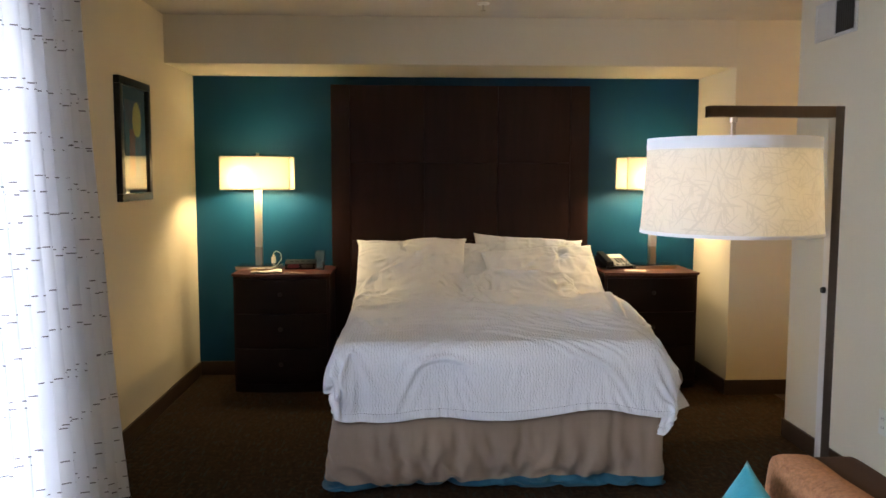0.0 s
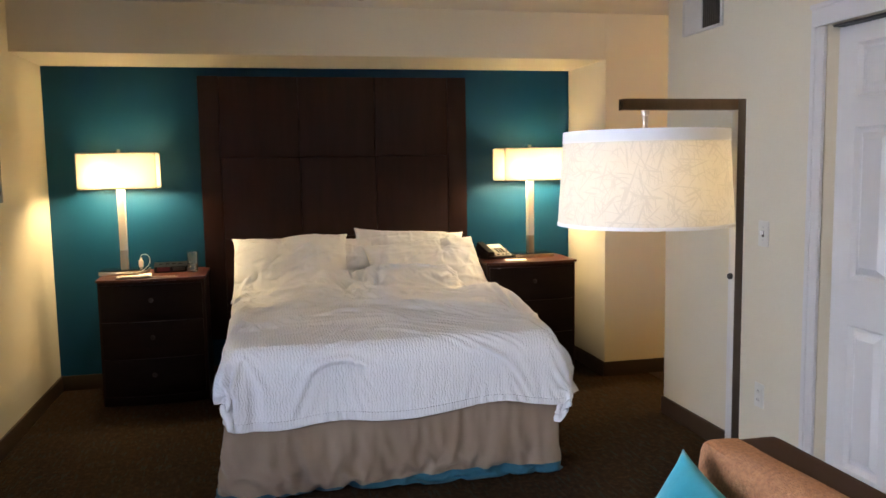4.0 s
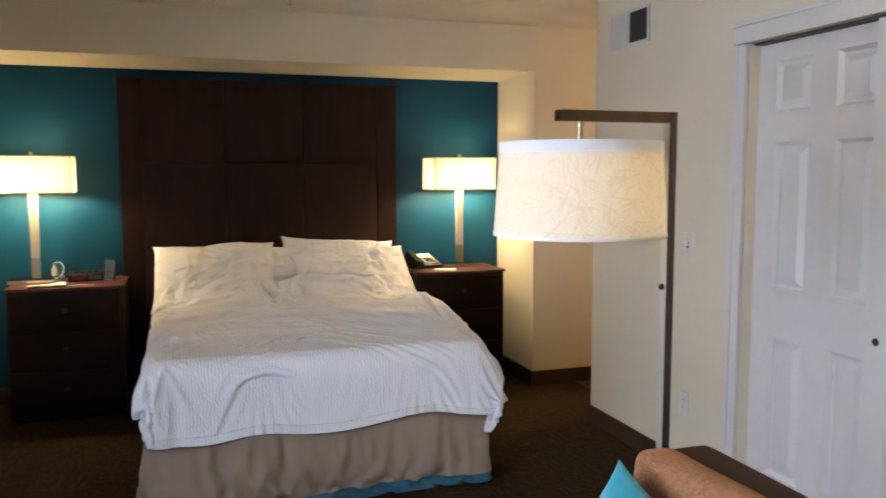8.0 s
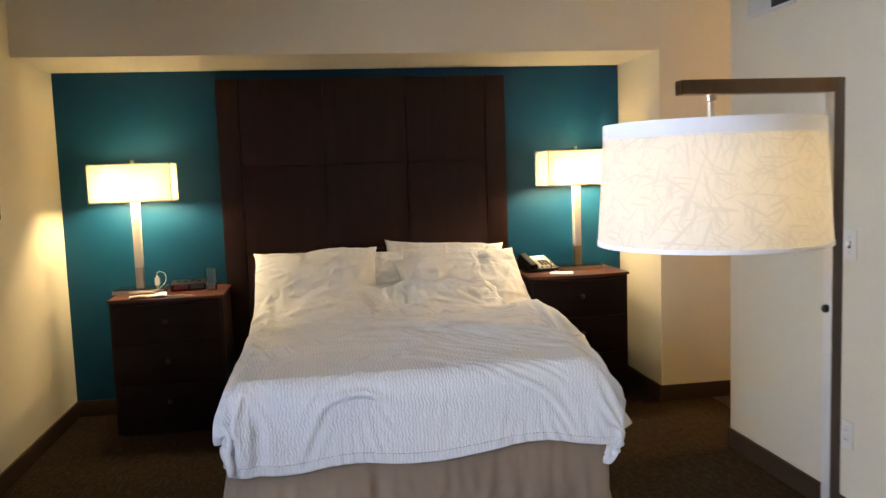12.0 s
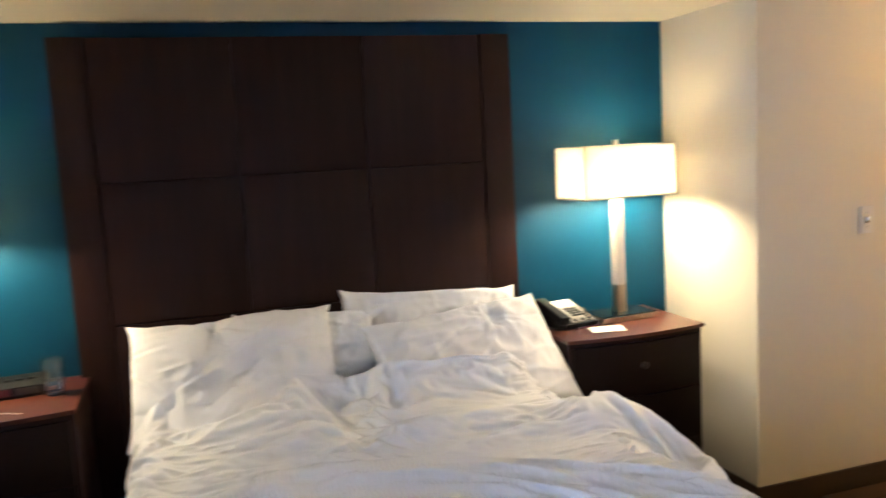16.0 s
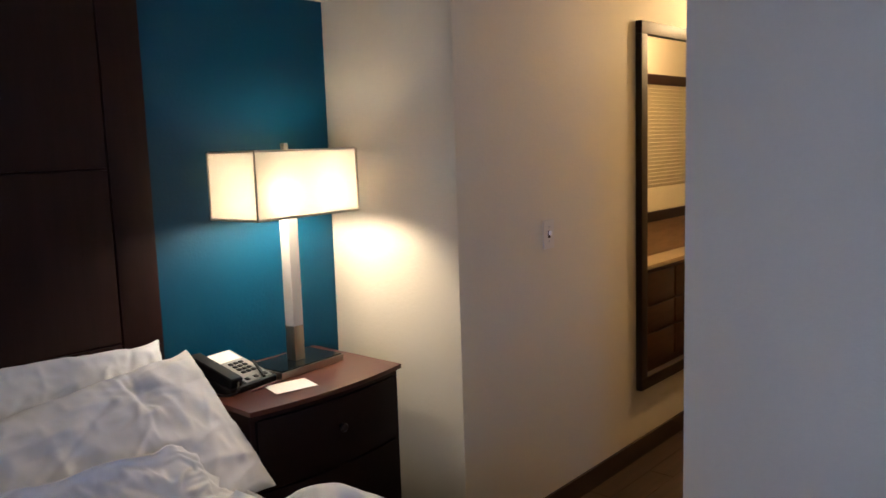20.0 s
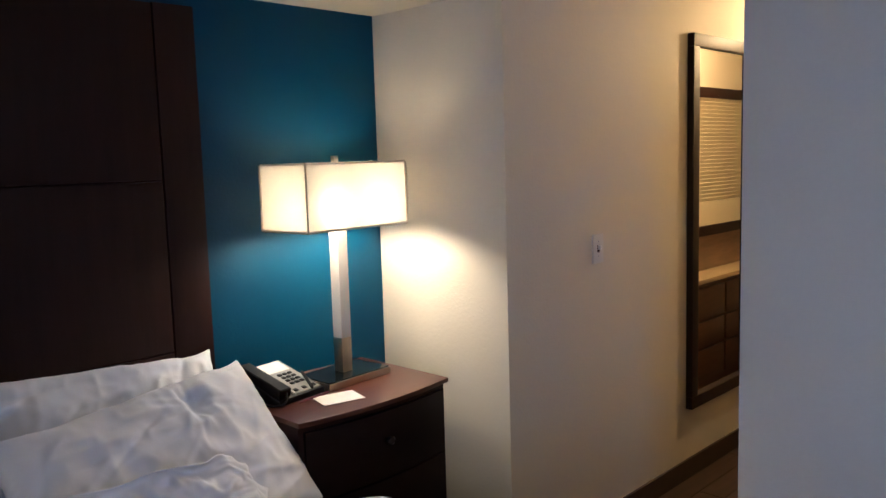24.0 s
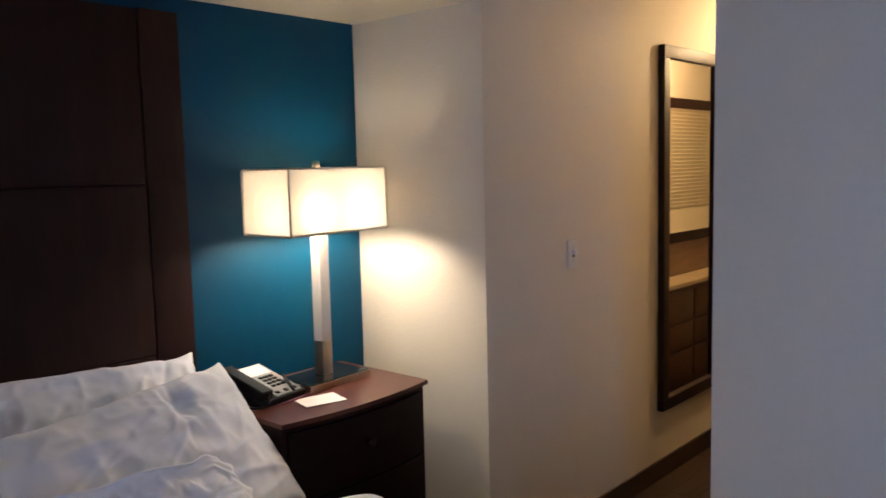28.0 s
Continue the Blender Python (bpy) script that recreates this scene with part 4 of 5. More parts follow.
def over_sheet(x, y):
    fx, fy = np.clip((x + 1.2) / CELL - 0.5, 0, 138), np.clip((y - 4.4) / CELL - 0.5, 0, 128)
    i, j = fx.astype(int), fy.astype(int)
    a, b = fx - i, fy - j
    h = heights[i, j] * (1 - a) * (1 - b) + heights[i + 1, j] * a * (1 - b) + heights[i, j + 1] * (1 - a) * b + heights[i + 1, j + 1] * a * b
    return np.where((x > BX0 + 0.02) & (x < BX1 - 0.02) & (h > BZ), h + 0.010, -1.0)


NU, NV = 190, 130
slack = (0.003 + 0.05 * np.maximum(0, smooth_noise((NU + 1, NV + 1), 11, 8, 13)) * np.clip(np.linspace(-0.6, 1.6, NV + 1), 0, 1)[None, :], 0.002 + 0.17 * np.maximum(0, smooth_noise((NU + 1, NV + 1), 8, 11, 15)) * np.clip(np.linspace(-0.6, 1.2, NV + 1), 0, 1)[None, :])
grid, ru, rv = cloth_grid(coverlet_fn, coverlet_flat, NU, NV, slack)
quilt = Drape(grid, ru, rv, 0.22).settle(60, lambda p: bed_push(p, 0.016, over_sheet))
coverlet = thing("coverlet", pose(0, 0, 0), "white seersucker coverlet draped over the foot of the bed", "coverlet")
cloth_thickness(finer(part("quilt", grid_mesh(quilt, lambda u, v: (u * 2.1, v * 1.25)), SEER, coverlet, smooth="all")), 0.008)
# a doubled hem band on the outer face of the lower edge
rows = 5
tan_u, tan_v = np.gradient(quilt[:, :rows + 3], axis=0), np.gradient(quilt[:, :rows + 3], axis=1)
out = np.cross(tan_u, tan_v)
out /= np.linalg.norm(out, axis=-1, keepdims=True) + 1e-9
middle = np.array(((BX0 + BX1) / 2, 5.6, 0.4))
out *= np.sign(((quilt[:, :rows + 3] - middle) * out).sum(-1, keepdims=True))
hem = (quilt[:, :rows + 3] + out * 0.0022)[:, :rows]
cloth_thickness(finer(part("hem", grid_mesh(hem, lambda u, v: (u * 2.1, v * 0.02)), SEER, coverlet, "narrow ribbed hem band", smooth="all")), 0.004)


# the skirt hangs from the box spring and bellies out over the floor
NU, NV = 430, 34
grid = np.array([[skirt_fn(i / NU, j / NV) for j in range(NV + 1)] for i in range(NU + 1)], dtype=float)
plain_u, plain_v = np.linalg.norm(np.diff(grid, axis=0), axis=-1), np.linalg.norm(np.diff(grid, axis=1), axis=-1)
run = np.linspace(0, SK_LEN, NU + 1)
across = np.clip((run - 1.9) / (BX1 - BX0 + 0.044), 0, 1)
belly = np.where((run > 1.8) & (run < 1.9 + BX1 - BX0 + 0.1), 0.10 * np.clip(1.25 - 1.35 * across, 0.05, 1), 0.0)
flare = np.linspace(1, 0, NV + 1)[None, :]
rest_u = np.clip(plain_u, SK_LEN / NU, SK_LEN / NU * 1.5) * (1.004 + 0.06 * (0.25 + flare) * np.maximum(0, smooth_noise((NU, NV + 1), 46, 3, 21)))
rest_v = np.clip(plain_v, 0.40 / NV, 0.40 / NV * 1.3) * (1.0 + belly[:, None] + 0.02 * np.maximum(0, smooth_noise((NU + 1, NV), 30, 4, 22)))
top_row = grid[:, -1].copy()


def skirt_push(p):
    p[:, -1] = top_row
    low = p[..., 2] < 0.010
    p[..., 2] = np.maximum(p[..., 2], 0.008)
    normal = np.zeros_like(p)
    normal[..., 2] = 1.0
    high = p[..., 2] > 0.13
    inx = (p[..., 0] > BX0) & (p[..., 0] < BX1) & (p[..., 1] > BYF) & high
    left, right, front = p[..., 0] - BX0, BX1 - p[..., 0], p[..., 1] - BYF
    least = np.minimum(np.minimum(left, right), front)
    p[..., 0] = np.where(inx & (least == left), BX0 - 0.002, np.where(inx & (least == right), BX1 + 0.002, p[..., 0]))
    p[..., 1] = np.where(inx & (least == front), BYF - 0.002, p[..., 1])
    return low, normal


skirt = Drape(grid, rest_u, rest_v, 0.10).settle(28, skirt_push, gravity=0.0003, grip=0.7)
HEM_ROWS = 6
finer(part("skirt", grid_mesh(skirt[:, HEM_ROWS:]), SKIRT, bed, "taupe cotton skirt, creased and hanging in folds", smooth="all"))
finer(part("skirt_band", grid_mesh(skirt[:, :HEM_ROWS + 1]), TEALHEM, bed, "teal band along the hem", smooth="all"))


# ---- pillows ----
def pillow(m, w, h, t, seed, label, dents=(), slump=0.0):
    """A sewn cover blown up from flat: it draws in at the sides, puckers along the seam and keeps pointed corners."""
    nu, nv = 104, 68
    u, v = np.meshgrid(np.linspace(-1, 1, nu + 1), np.linspace(-1, 1, nv + 1), indexing="ij")
    layers = []
    for side in (1, -1):
        p = np.stack((u * w / 2, v * h / 2, side * 0.02 * (1 - u ** 4) * (1 - v ** 4) + 0.006 * smooth_noise(u.shape, 9, 6, seed + (side > 0))), -1)
        more = 1.0 + 0.02 + 0.06 * np.maximum(0, smooth_noise(u.shape, 11, 8, seed + 40 + (side > 0)))
        layers.append(Drape(p, np.full((nu, nv + 1), w / nu) * more[:-1], np.full((nu + 1, nv), h / nv) * more[:, :-1], 0.10))
    rim = np.zeros(u.shape, bool)
    rim[0], rim[-1], rim[:, 0], rim[:, -1] = True, True, True, True
    full = np.clip((1 - np.abs(u) ** 3.2) * (1 - np.abs(v) ** 3.2), 0, 1) ** 0.55
    rnd = random.Random(seed)
    relief = np.zeros(u.shape)
    for _ in range(30):
        a0, b0, ang, size = rnd.uniform(-0.9, 0.9), rnd.uniform(-0.8, 0.8), rnd.gauss(0.5, 0.6), rnd.uniform(0.10, 0.40)
        along = (u - a0) * math.cos(ang) + (v - b0) * math.sin(ang)
        across = (v - b0) * math.cos(ang) - (u - a0) * math.sin(ang)
        relief += rnd.choice((-0.014, 0.009, 0.014)) * np.exp(-(along / size) ** 2 - (np.abs(across) / 0.022) ** 1.2)
    for a0, b0 in dents:
        far = np.hypot(u - a0, (v - b0) * h / w)
        for ang in (0.25, 0.95, 1.35, 1.9, 2.75):
            across = np.abs((u - a0) * math.sin(ang) - (v - b0) * h / w * math.cos(ang))
            relief -= 0.011 * np.exp(-(across / 0.020) ** 2 - (far / (0.2 + 0.12 * math.sin(ang * 5))) ** 2) * np.clip(far / 0.06, 0.3, 1)
        relief -= 0.022 * np.exp(-(far / 0.10) ** 2)
    ridged = 0.007 * (1 - 2 * np.abs(smooth_noise(u.shape, 9, 6, seed + 60))) + 0.0035 * (1 - 2 * np.abs(smooth_noise(u.shape, 19, 13, seed + 61)))
    for _ in range(60):
        for side, lay in zip((1, -1), layers):
            goal = t / 2 * full + (relief + ridged) * full ** 0.5 * (side > 0)
            lay.p[..., 2] += 0.30 * (side * goal - lay.p[..., 2])
            lay.relax()
            lay.relax()
        seam = (layers[0].p[rim] + layers[1].p[rim]) / 2
        seam[:, 2] *= 0.8
        for lay in layers:
            lay.p[rim] = seam
    bm = bmesh.new()
    for lay in layers:
        q = lay.p
        q[..., 1] -= slump * (1 - u ** 2) * np.maximum(0, v)
        q[..., 2] += 0.02 * smooth_noise(u.shape, 3, 2, seed + 7)
        surface(bm, lambda a, b: q[round(a * nu), round(b * nv)], nu, nv)
    bmesh.ops.remove_doubles(bm, verts=bm.verts[:], dist=0.0006)
    return finer(solid("pillow", bm, LINEN, label, "pillow", m, group="pillows on the bed", smooth="all"))


def leaning(x, y, z, tilt, turn=0, lean=0):
    """A pillow's pose: its top edge leans back against the headboard."""
    return Matrix.Translation((x, y, z)) @ pose(0, 0, 0, 0, 0, turn) @ pose(0, 0, 0, tilt) @ pose(0, 0, 0, 0, 0, lean)


pillow(leaning(-0.050, 6.60, 0.805, 62, -6, -3), 0.60, 0.42, 0.16, 2, "white pillow propped flat against the headboard")
pillow(leaning(-0.335, 6.455, 0.825, 52, -3, 0.5), 0.79, 0.51, 0.19, 5, "plump white pillow leaning on another", dents=((-0.15, 0.72),), slump=0.012)
pillow(leaning(0.497, 6.605, 0.812, 64, -2, -4), 0.80, 0.49, 0.19, 9, "white pillow standing against the dark headboard")
pillow(leaning(0.585, 6.355, 0.762, 46, 6, 4), 0.82, 0.53, 0.20, 13, "creased white pillow slumped over the sheet", dents=((0.28, 0.5),))


# ---- bedside cabinets ----
def bowed(x0, x1, y_back, y_front, z0, z1, bow, bevel=0.003, n=14):
    """A slab whose front edge bows outward."""
    bm = bmesh.new()
    lo, hi = [], []
    outline = [(x1, y_back), (x0, y_back)] + [(x0 + (x1 - x0) * i / n, y_front - bow * (1 - (2 * i / n - 1) ** 2)) for i in range(n + 1)]
    for x, y in outline:
        lo.append(bm.verts.new((x, y, z0)))
        hi.append(bm.verts.new((x, y, z1)))
    bm.faces.new(lo)
    bm.faces.new(hi[::-1])
    for i in range(len(lo)):
        j = (i + 1) % len(lo)
        bm.faces.new((lo[i], hi[i], hi[j], lo[j]))
    bmesh.ops.recalc_face_normals(bm, faces=bm.faces[:])
    if bevel:
        es = [e for e in bm.edges if abs(e.verts[0].co.z - e.verts[1].co.z) < 1e-6]
        bmesh.ops.bevel(bm, geom=es, offset=bevel, segments=2, profile=0.7, affect="EDGES")
    return bm


def nightstand(m, label):
    s = thing("nightstand", m, label, "nightstand", "nightstands beside the bed")
    w, d = 0.645, 0.485
    part("top", bowed(-w / 2 - 0.008, w / 2 + 0.008, d / 2, -d / 2 - 0.006, 0.793, 0.810, 0.036), CHERRY, s, "polished cherry wood top")
    part("body", bowed(-w / 2, w / 2, d / 2, -d / 2 + 0.012, 0.0, 0.792, 0.030, 0.002), ESPRESSO, s)
    part("plinth", bowed(-w / 2 + 0.01, w / 2 - 0.01, d / 2 - 0.02, -d / 2 + 0.01, 0.0, 0.055, 0.034, 0.002), ESPRESSO_H, s)
    for z0, z1 in ((0.545, 0.772), (0.308, 0.537), (0.066, 0.300)):
        f = part("drawer_front", bowed(-w / 2 + 0.018, w / 2 - 0.018, -d / 2 + 0.02, -d / 2 - 0.002, z0, z1, 0.0335, 0.003), ESPRESSO_H, s)
        part("knob", lathe([(0.0, 0.0), (0.006, 0.0), (0.006, 0.012), (0.014, 0.018), (0.016, 0.024), (0.011, 0.029), (0.0, 0.030)], 16), KNOB, f, "small dark metal knob", at=pose(0, -d / 2 - 0.034, (z0 + z1) / 2 + 0.018, 90))
    return s


NL = nightstand(pose(-1.208, 6.562, 0), "dark bow-front nightstand with cluttered cherry top")
NR = copy_thing(NL, pose(1.316, 6.562, 0))
tagged(NR, "dark bow-front nightstand with phone and lamp on it")
NT = 0.810


# ---- bedside lamps ----
def bedside_lamp(m, label):
    s = thing("table_lamp", m, label, "table lamp", "bedside lamps")
    part("base", block(-0.15, 0.15, -0.092, 0.092, 0.0, 0.024, bevel=0.002), NICKEL, s)
    part("base_glass", block(-0.145, 0.145, -0.087, 0.087, 0.024, 0.029, bevel=0.002), DARKGLASS, s, "dark glass plate on the base")
    part("outlet_button", lathe([(0.0, 0.0), (0.012, 0.0), (0.012, 0.006), (0.0, 0.008)], 16, -0.11, -0.02), BLACK, s)
    part("foot_post", block(-0.023, 0.023, -0.023, 0.023, 0.028, 0.155, bevel=0.002), NICKEL, s, "brushed metal foot of the post")
    part("post", block(-0.023, 0.023, -0.023, 0.023, 0.155, 0.565, bevel=0.002), material("ivory_resin", (0.66, 0.62, 0.55), 0.3, vary=0.03, bump=0), s, "square ivory post")
    part("finial", block(-0.010, 0.010, -0.010, 0.010, 0.790, 0.814, bevel=0.003), NICKEL, s)
    part("harp", block(-0.003, 0.003, -0.003, 0.003, 0.565, 0.79), NICKEL, s)
    w, d, z0, z1 = 0.475, 0.245, 0.558, 0.790
    bm = bmesh.new()
    ring = lambda z, i: [bm.verts.new(p) for p in ((-w / 2 + i, -d / 2 + i, z), (w / 2 - i, -d / 2 + i, z), (w / 2 - i, d / 2 - i, z), (-w / 2 + i, d / 2 - i, z))]
    rows = [ring(z0 + (z1 - z0) * k / 4, 0.003 * k / 4) for k in range(5)]
    for a, b in zip(rows, rows[1:]):
        for i in range(4):
            bm.faces.new((a[i], a[(i + 1) % 4], b[(i + 1) % 4], b[i]))
    sh = part("shade", bm, SHADE_BED, s, "boxy ivory cloth shade glowing from within", smooth=False)
    tape = shade_material("tan_shade_tape", (0.56, 0.47, 0.34), 0.07)
    for z, tall in ((z0 - 0.001, 0.008), (z1 - 0.006, 0.007)):
        bm = bmesh.new()
        i = 0.0 if z < 0.6 else 0.003
        for x0, x1, y0, y1 in ((-w / 2 + i - 0.001, w / 2 - i + 0.001, -d / 2 + i - 0.0015, -d / 2 + i + 0.0005), (-w / 2 + i - 0.001, w / 2 - i + 0.001, d / 2 - i - 0.0005, d / 2 - i + 0.0015),
                               (-w / 2 + i - 0.0015, -w / 2 + i + 0.0005, -d / 2 + i, d / 2 - i), (w / 2 - i - 0.0005, w / 2 - i + 0.0015, -d / 2 + i, d / 2 - i)):
            box(bm, x0, x1, y0, y1, z, z + tall)
        part("trim_tape", bm, tape, sh, smooth=False)
    for x in (-w / 2, w / 2):
        for y in (-d / 2, d / 2):
            part("corner_tape", block(x - 0.0025, x + 0.0025, y - 0.0025, y + 0.0025, z0, z1 - 0.004), tape, sh, smooth=False)
    bm = bmesh.new()
    for x0, x1, y0, y1 in ((-w / 2 + 0.003, w / 2 - 0.003, -0.002, 0.002), (-0.002, 0.002, -d / 2 + 0.003, d / 2 - 0.003)):
        box(bm, x0, x1, y0, y1, z1 - 0.0025, z1 + 0.0005)
    part("spider", bm, NICKEL, s)
    part("diffuser", block(-w / 2 + 0.012, w / 2 - 0.012, -d / 2 + 0.012, d / 2 - 0.012, z1 - 0.006, z1 - 0.003), DIFFUSER, s, "white diffuser under the shade top", smooth=False)
    return s


LL = bedside_lamp(pose(-1.406, 6.62, NT), "table lamp with glowing rectangular ivory shade")
copy_thing(LL, pose(1.402, 6.61, NT + 0.0, 0, 0, 3.7))

# ---- on the right-hand cabinet: phone, card, pen ----
ph = thing("desk_phone", pose(1.132, 6.625, NT, 0, 0, 8) @ Matrix.Scale(1.08, 4), "black and grey corded desk phone with handset", "phone")


def wedge(x0, x1, y0, y1, z_front, z_back, z0=0.0, bevel=0.005):
    bm = block(x0, x1, y0, y1, 0, 1)
    for v in bm.verts:
        t = (v.co.y - y0) / (y1 - y0)
        v.co.z = z0 if v.co.z < 0.5 else z0 + z_front + (z_back - z_front) * t
    bmesh.ops.bevel(bm, geom=bm.edges[:], offset=bevel, segments=2, profile=0.7, affect="EDGES")
    return bm


part("base", wedge(-0.095, 0.095, -0.105, 0.105, 0.018, 0.076), BLACK, ph)
face = part("faceplate", wedge(-0.025, 0.085, -0.095, 0.098, 0.010, 0.066, 0.014, 0.003), SILVERP, ph, "silver grey keypad plate")
rise = 0.056 / 0.193
slope = math.degrees(math.atan(rise))
for r in range(4):
    for c in range(3):
        y = -0.045 + r * 0.019
        part("key", block(-0.007, 0.007, -0.0055, 0.0055, 0, 0.004, bevel=0.0012), BLACK, face, at=pose(0.012 + c * 0.021, y, 0.0242 + rise * (y + 0.095), slope))
for x in (-0.008, 0.028, 0.066):
    part("button", block(-0.007, 0.007, -0.007, 0.007, 0, 0.003, bevel=0.001), BLACK, face, at=pose(x, -0.082, 0.0242 + rise * 0.013, slope))
part("label_card", block(-0.045, 0.045, -0.03, 0.03, 0, 0.001), PAPER, face, "white paper card under the keypad edge", at=pose(0.03, 0.062, 0.0242 + rise * 0.157, slope))
bm = block(-0.024, 0.024, -0.100, 0.100, 0, 0.026, bevel=0.010, seg=3)
for v in bm.verts:
    v.co.z += 0.016 * (abs(v.co.y) / 0.105) ** 2 * (-1 if v.co.z < 0.015 else 0.4)
part("handset", bm, BLACK, ph, "curved black handset in its cradle", at=pose(-0.066, 0.0, 0.046, 16))
part("cord", tube([(-0.062, -0.100, 0.034), (-0.085, -0.116, 0.010), (-0.112, -0.085, 0.004), (-0.114, -0.02, 0.004), (-0.094, 0.03, 0.014)], 0.0035), BLACK, ph)
part("pen_on_plate", block(-0.004, 0.004, -0.05, 0.05, 0, 0.007, bevel=0.002), BLACK, ph, "black pen lying across the phone", at=pose(0.060, -0.062, 0.040, 18, 0, -24))
card = solid("note_card", block(-0.062, 0.062, -0.045, 0.045, 0, 0.0015), PAPER, "blank white note card on the nightstand", "card", pose(1.232, 6.428, NT + 0.0005, 0, 0, -14) @ Matrix.Diagonal((1.2, 1.2, 1, 1)))
pen = thing("pen", pose(1.178, 6.492, NT + 0.004, 0, 0, 10), "slim dark pink pen beside the note card", "pen")
part("barrel", lathe([(0.0, -0.07), (0.0015, -0.068), (0.0038, -0.055), (0.004, 0.07), (0.0, 0.071)], 10), material("plum_plastic", (0.12, 0.02, 0.035), 0.35, vary=0.05), pen, at=pose(0, 0, 0, 0, 90))
part("clip", block(0.03, 0.072, -0.001, 0.001, 0.004, 0.0055), CHROME, pen)

# ---- on the left-hand cabinet: clock radio, glass, magazine, charger ----
cl = thing("clock_radio", pose(-1.12, 6.63, NT, 0, 0, 5), "low black clock radio with dim red display", "clock radio")
part("case", wedge(-0.105, 0.105, -0.065, 0.065, 0.040, 0.058), BLACK, cl)
part("display", block(-0.085, -0.005, -0.0675, -0.063, 0.010, 0.036, bevel=0.001), REDLED, cl, "dim red display window")
part("grille", block(0.012, 0.09, -0.0665, -0.063, 0.010, 0.034, bevel=0.001), WALLDARK, cl)
for x in (-0.06, -0.02, 0.02, 0.06):
    part("button", block(x - 0.013, x + 0.013, 0.0, 0.02, 0.047, 0.055, bevel=0.002), BLACK, cl)
gl = thing("drinking_glass", pose(-0.972, 6.555, NT), "clear drinking glass part filled with water", "glass")
part("tumbler", lathe([(0.0, 0.0), (0.027, 0.0), (0.031, 0.004), (0.038, 0.132), (0.0365, 0.133), (0.029, 0.016), (0.0, 0.014)], 28), GLASS, gl)
part("water", lathe([(0.0, 0.0145), (0.0285, 0.0165), (0.0322, 0.055), (0.0, 0.0555)], 28), glass_material("still_water", (0.97, 0.98, 1.0)), gl, "water in the lower third")
mag = thing("magazine", pose(-1.315, 6.375, NT, 0, 0, 6), "glossy white and yellow folded magazine", "magazine")
bm = bmesh.new()
surface(bm, lambda u, v: ((u - 0.5) * 0.205, (v - 0.5) * 0.115, 0.010 + 0.006 * math.sin(v * 5 + u * 3) + 0.004 * math.sin(u * 9)), 24, 14)
cloth_thickness(part("pages", bm, PAPER, mag), 0.006)
bm = bmesh.new()
surface(bm, lambda u, v: (-0.09 + u * 0.075, -0.045 + v * 0.085, 0.0125 + 0.006 * math.sin((v * 0.085 + 0.0125) / 0.115 * 5 + (u * 0.075 + 0.0125) / 0.205 * 3) + 0.004 * math.sin((u * 0.075 + 0.0125) / 0.205 * 9)), 12, 10)
part("yellow_picture", bm, material("yellow_print_ink", (0.55, 0.36, 0.04), 0.35, vary=0.3, grain=30), mag)
part("back_cover", block(-0.105, 0.108, -0.06, 0.06, 0.0, 0.0035), BLACK, mag, "dark back cover")
chg = thing("phone_charger", pose(-1.298, 6.575, NT + 0.028), "white charger plugged into the lamp base with looped cable", "charger")
part("prongs", block(-0.008, 0.008, -0.004, 0.004, 0.0, 0.016), SILVERP, chg)
part("adapter", block(-0.014, 0.014, -0.013, 0.013, 0.016, 0.062, bevel=0.005, seg=3), WHITEP, chg)
part("plug", block(-0.007, 0.007, -0.005, 0.005, 0.062, 0.076, bevel=0.002), WHITEP, chg)
part("cable", tube([(0, 0, 0.076), (0.004, -0.01, 0.093), (0.03, -0.03, 0.102), (0.058, -0.05, 0.085), (0.062, -0.08, 0.045), (0.03, -0.13, 0.010), (-0.02, -0.17, 0.0), (-0.09, -0.20, 0.002), (-0.13, -0.19, 0.003), (-0.09, -0.165, 0.004), (0.0, -0.20, 0.002), (0.05, -0.215, -0.010), (0.10, -0.20, -0.026), (0.17, -0.195, -0.0255), (0.25, -0.235, -0.0255)], 0.0017), WHITEP, chg)

# ---- arc floor lamp beside the sofa ----
fl = thing("floor_lamp", pose(0.782, 3.036, 0), "bronze arm floor lamp with white fibre drum shade", "floor lamp")
part("base_plate", block(-0.36, 0.02, -0.14, 0.14, 0.0, 0.018, bevel=0.003), BRONZE, fl)
# pale tube carries the window reflection; dark strip added for the shaded front
part("pole", block(-0.012, 0.012, -0.015, 0.015, 0.018, 1.656, bevel=0.002), POLE_LIT, fl, "square tube pole, pale metal for its window-lit side")
part("shaded_front", block(-0.0115, 0.0115, -0.0180, -0.0153, 0.018, 1.656, bevel=0.001), POLE_SHADED, fl, "added dark bronze strip for the shaded front of the pole")
part("arm", block(-0.348, -0.0122, -0.0180, 0.015, 1.626, 1.656, bevel=0.002), BRONZE, fl)
part("switch_knob", lathe([(0.0, 0.0), (0.009, 0.0), (0.009, 0.006), (0.007, 0.009), (0.0, 0.009)], 14), BLACK, fl, "small black knob on the pole", at=pose(-0.012, 0.0, 1.168, 0, -90))
SX = -0.278
part("stem", lathe([(0.0, 1.54), (0.007, 1.54), (0.007, 1.612), (0.011, 1.614), (0.011, 1.626), (0.0, 1.626)], 16, SX), NICKEL, fl)
R0, R1, Z0, Z1 = 0.231, 0.217, 1.322, 1.571
bm = bmesh.new()
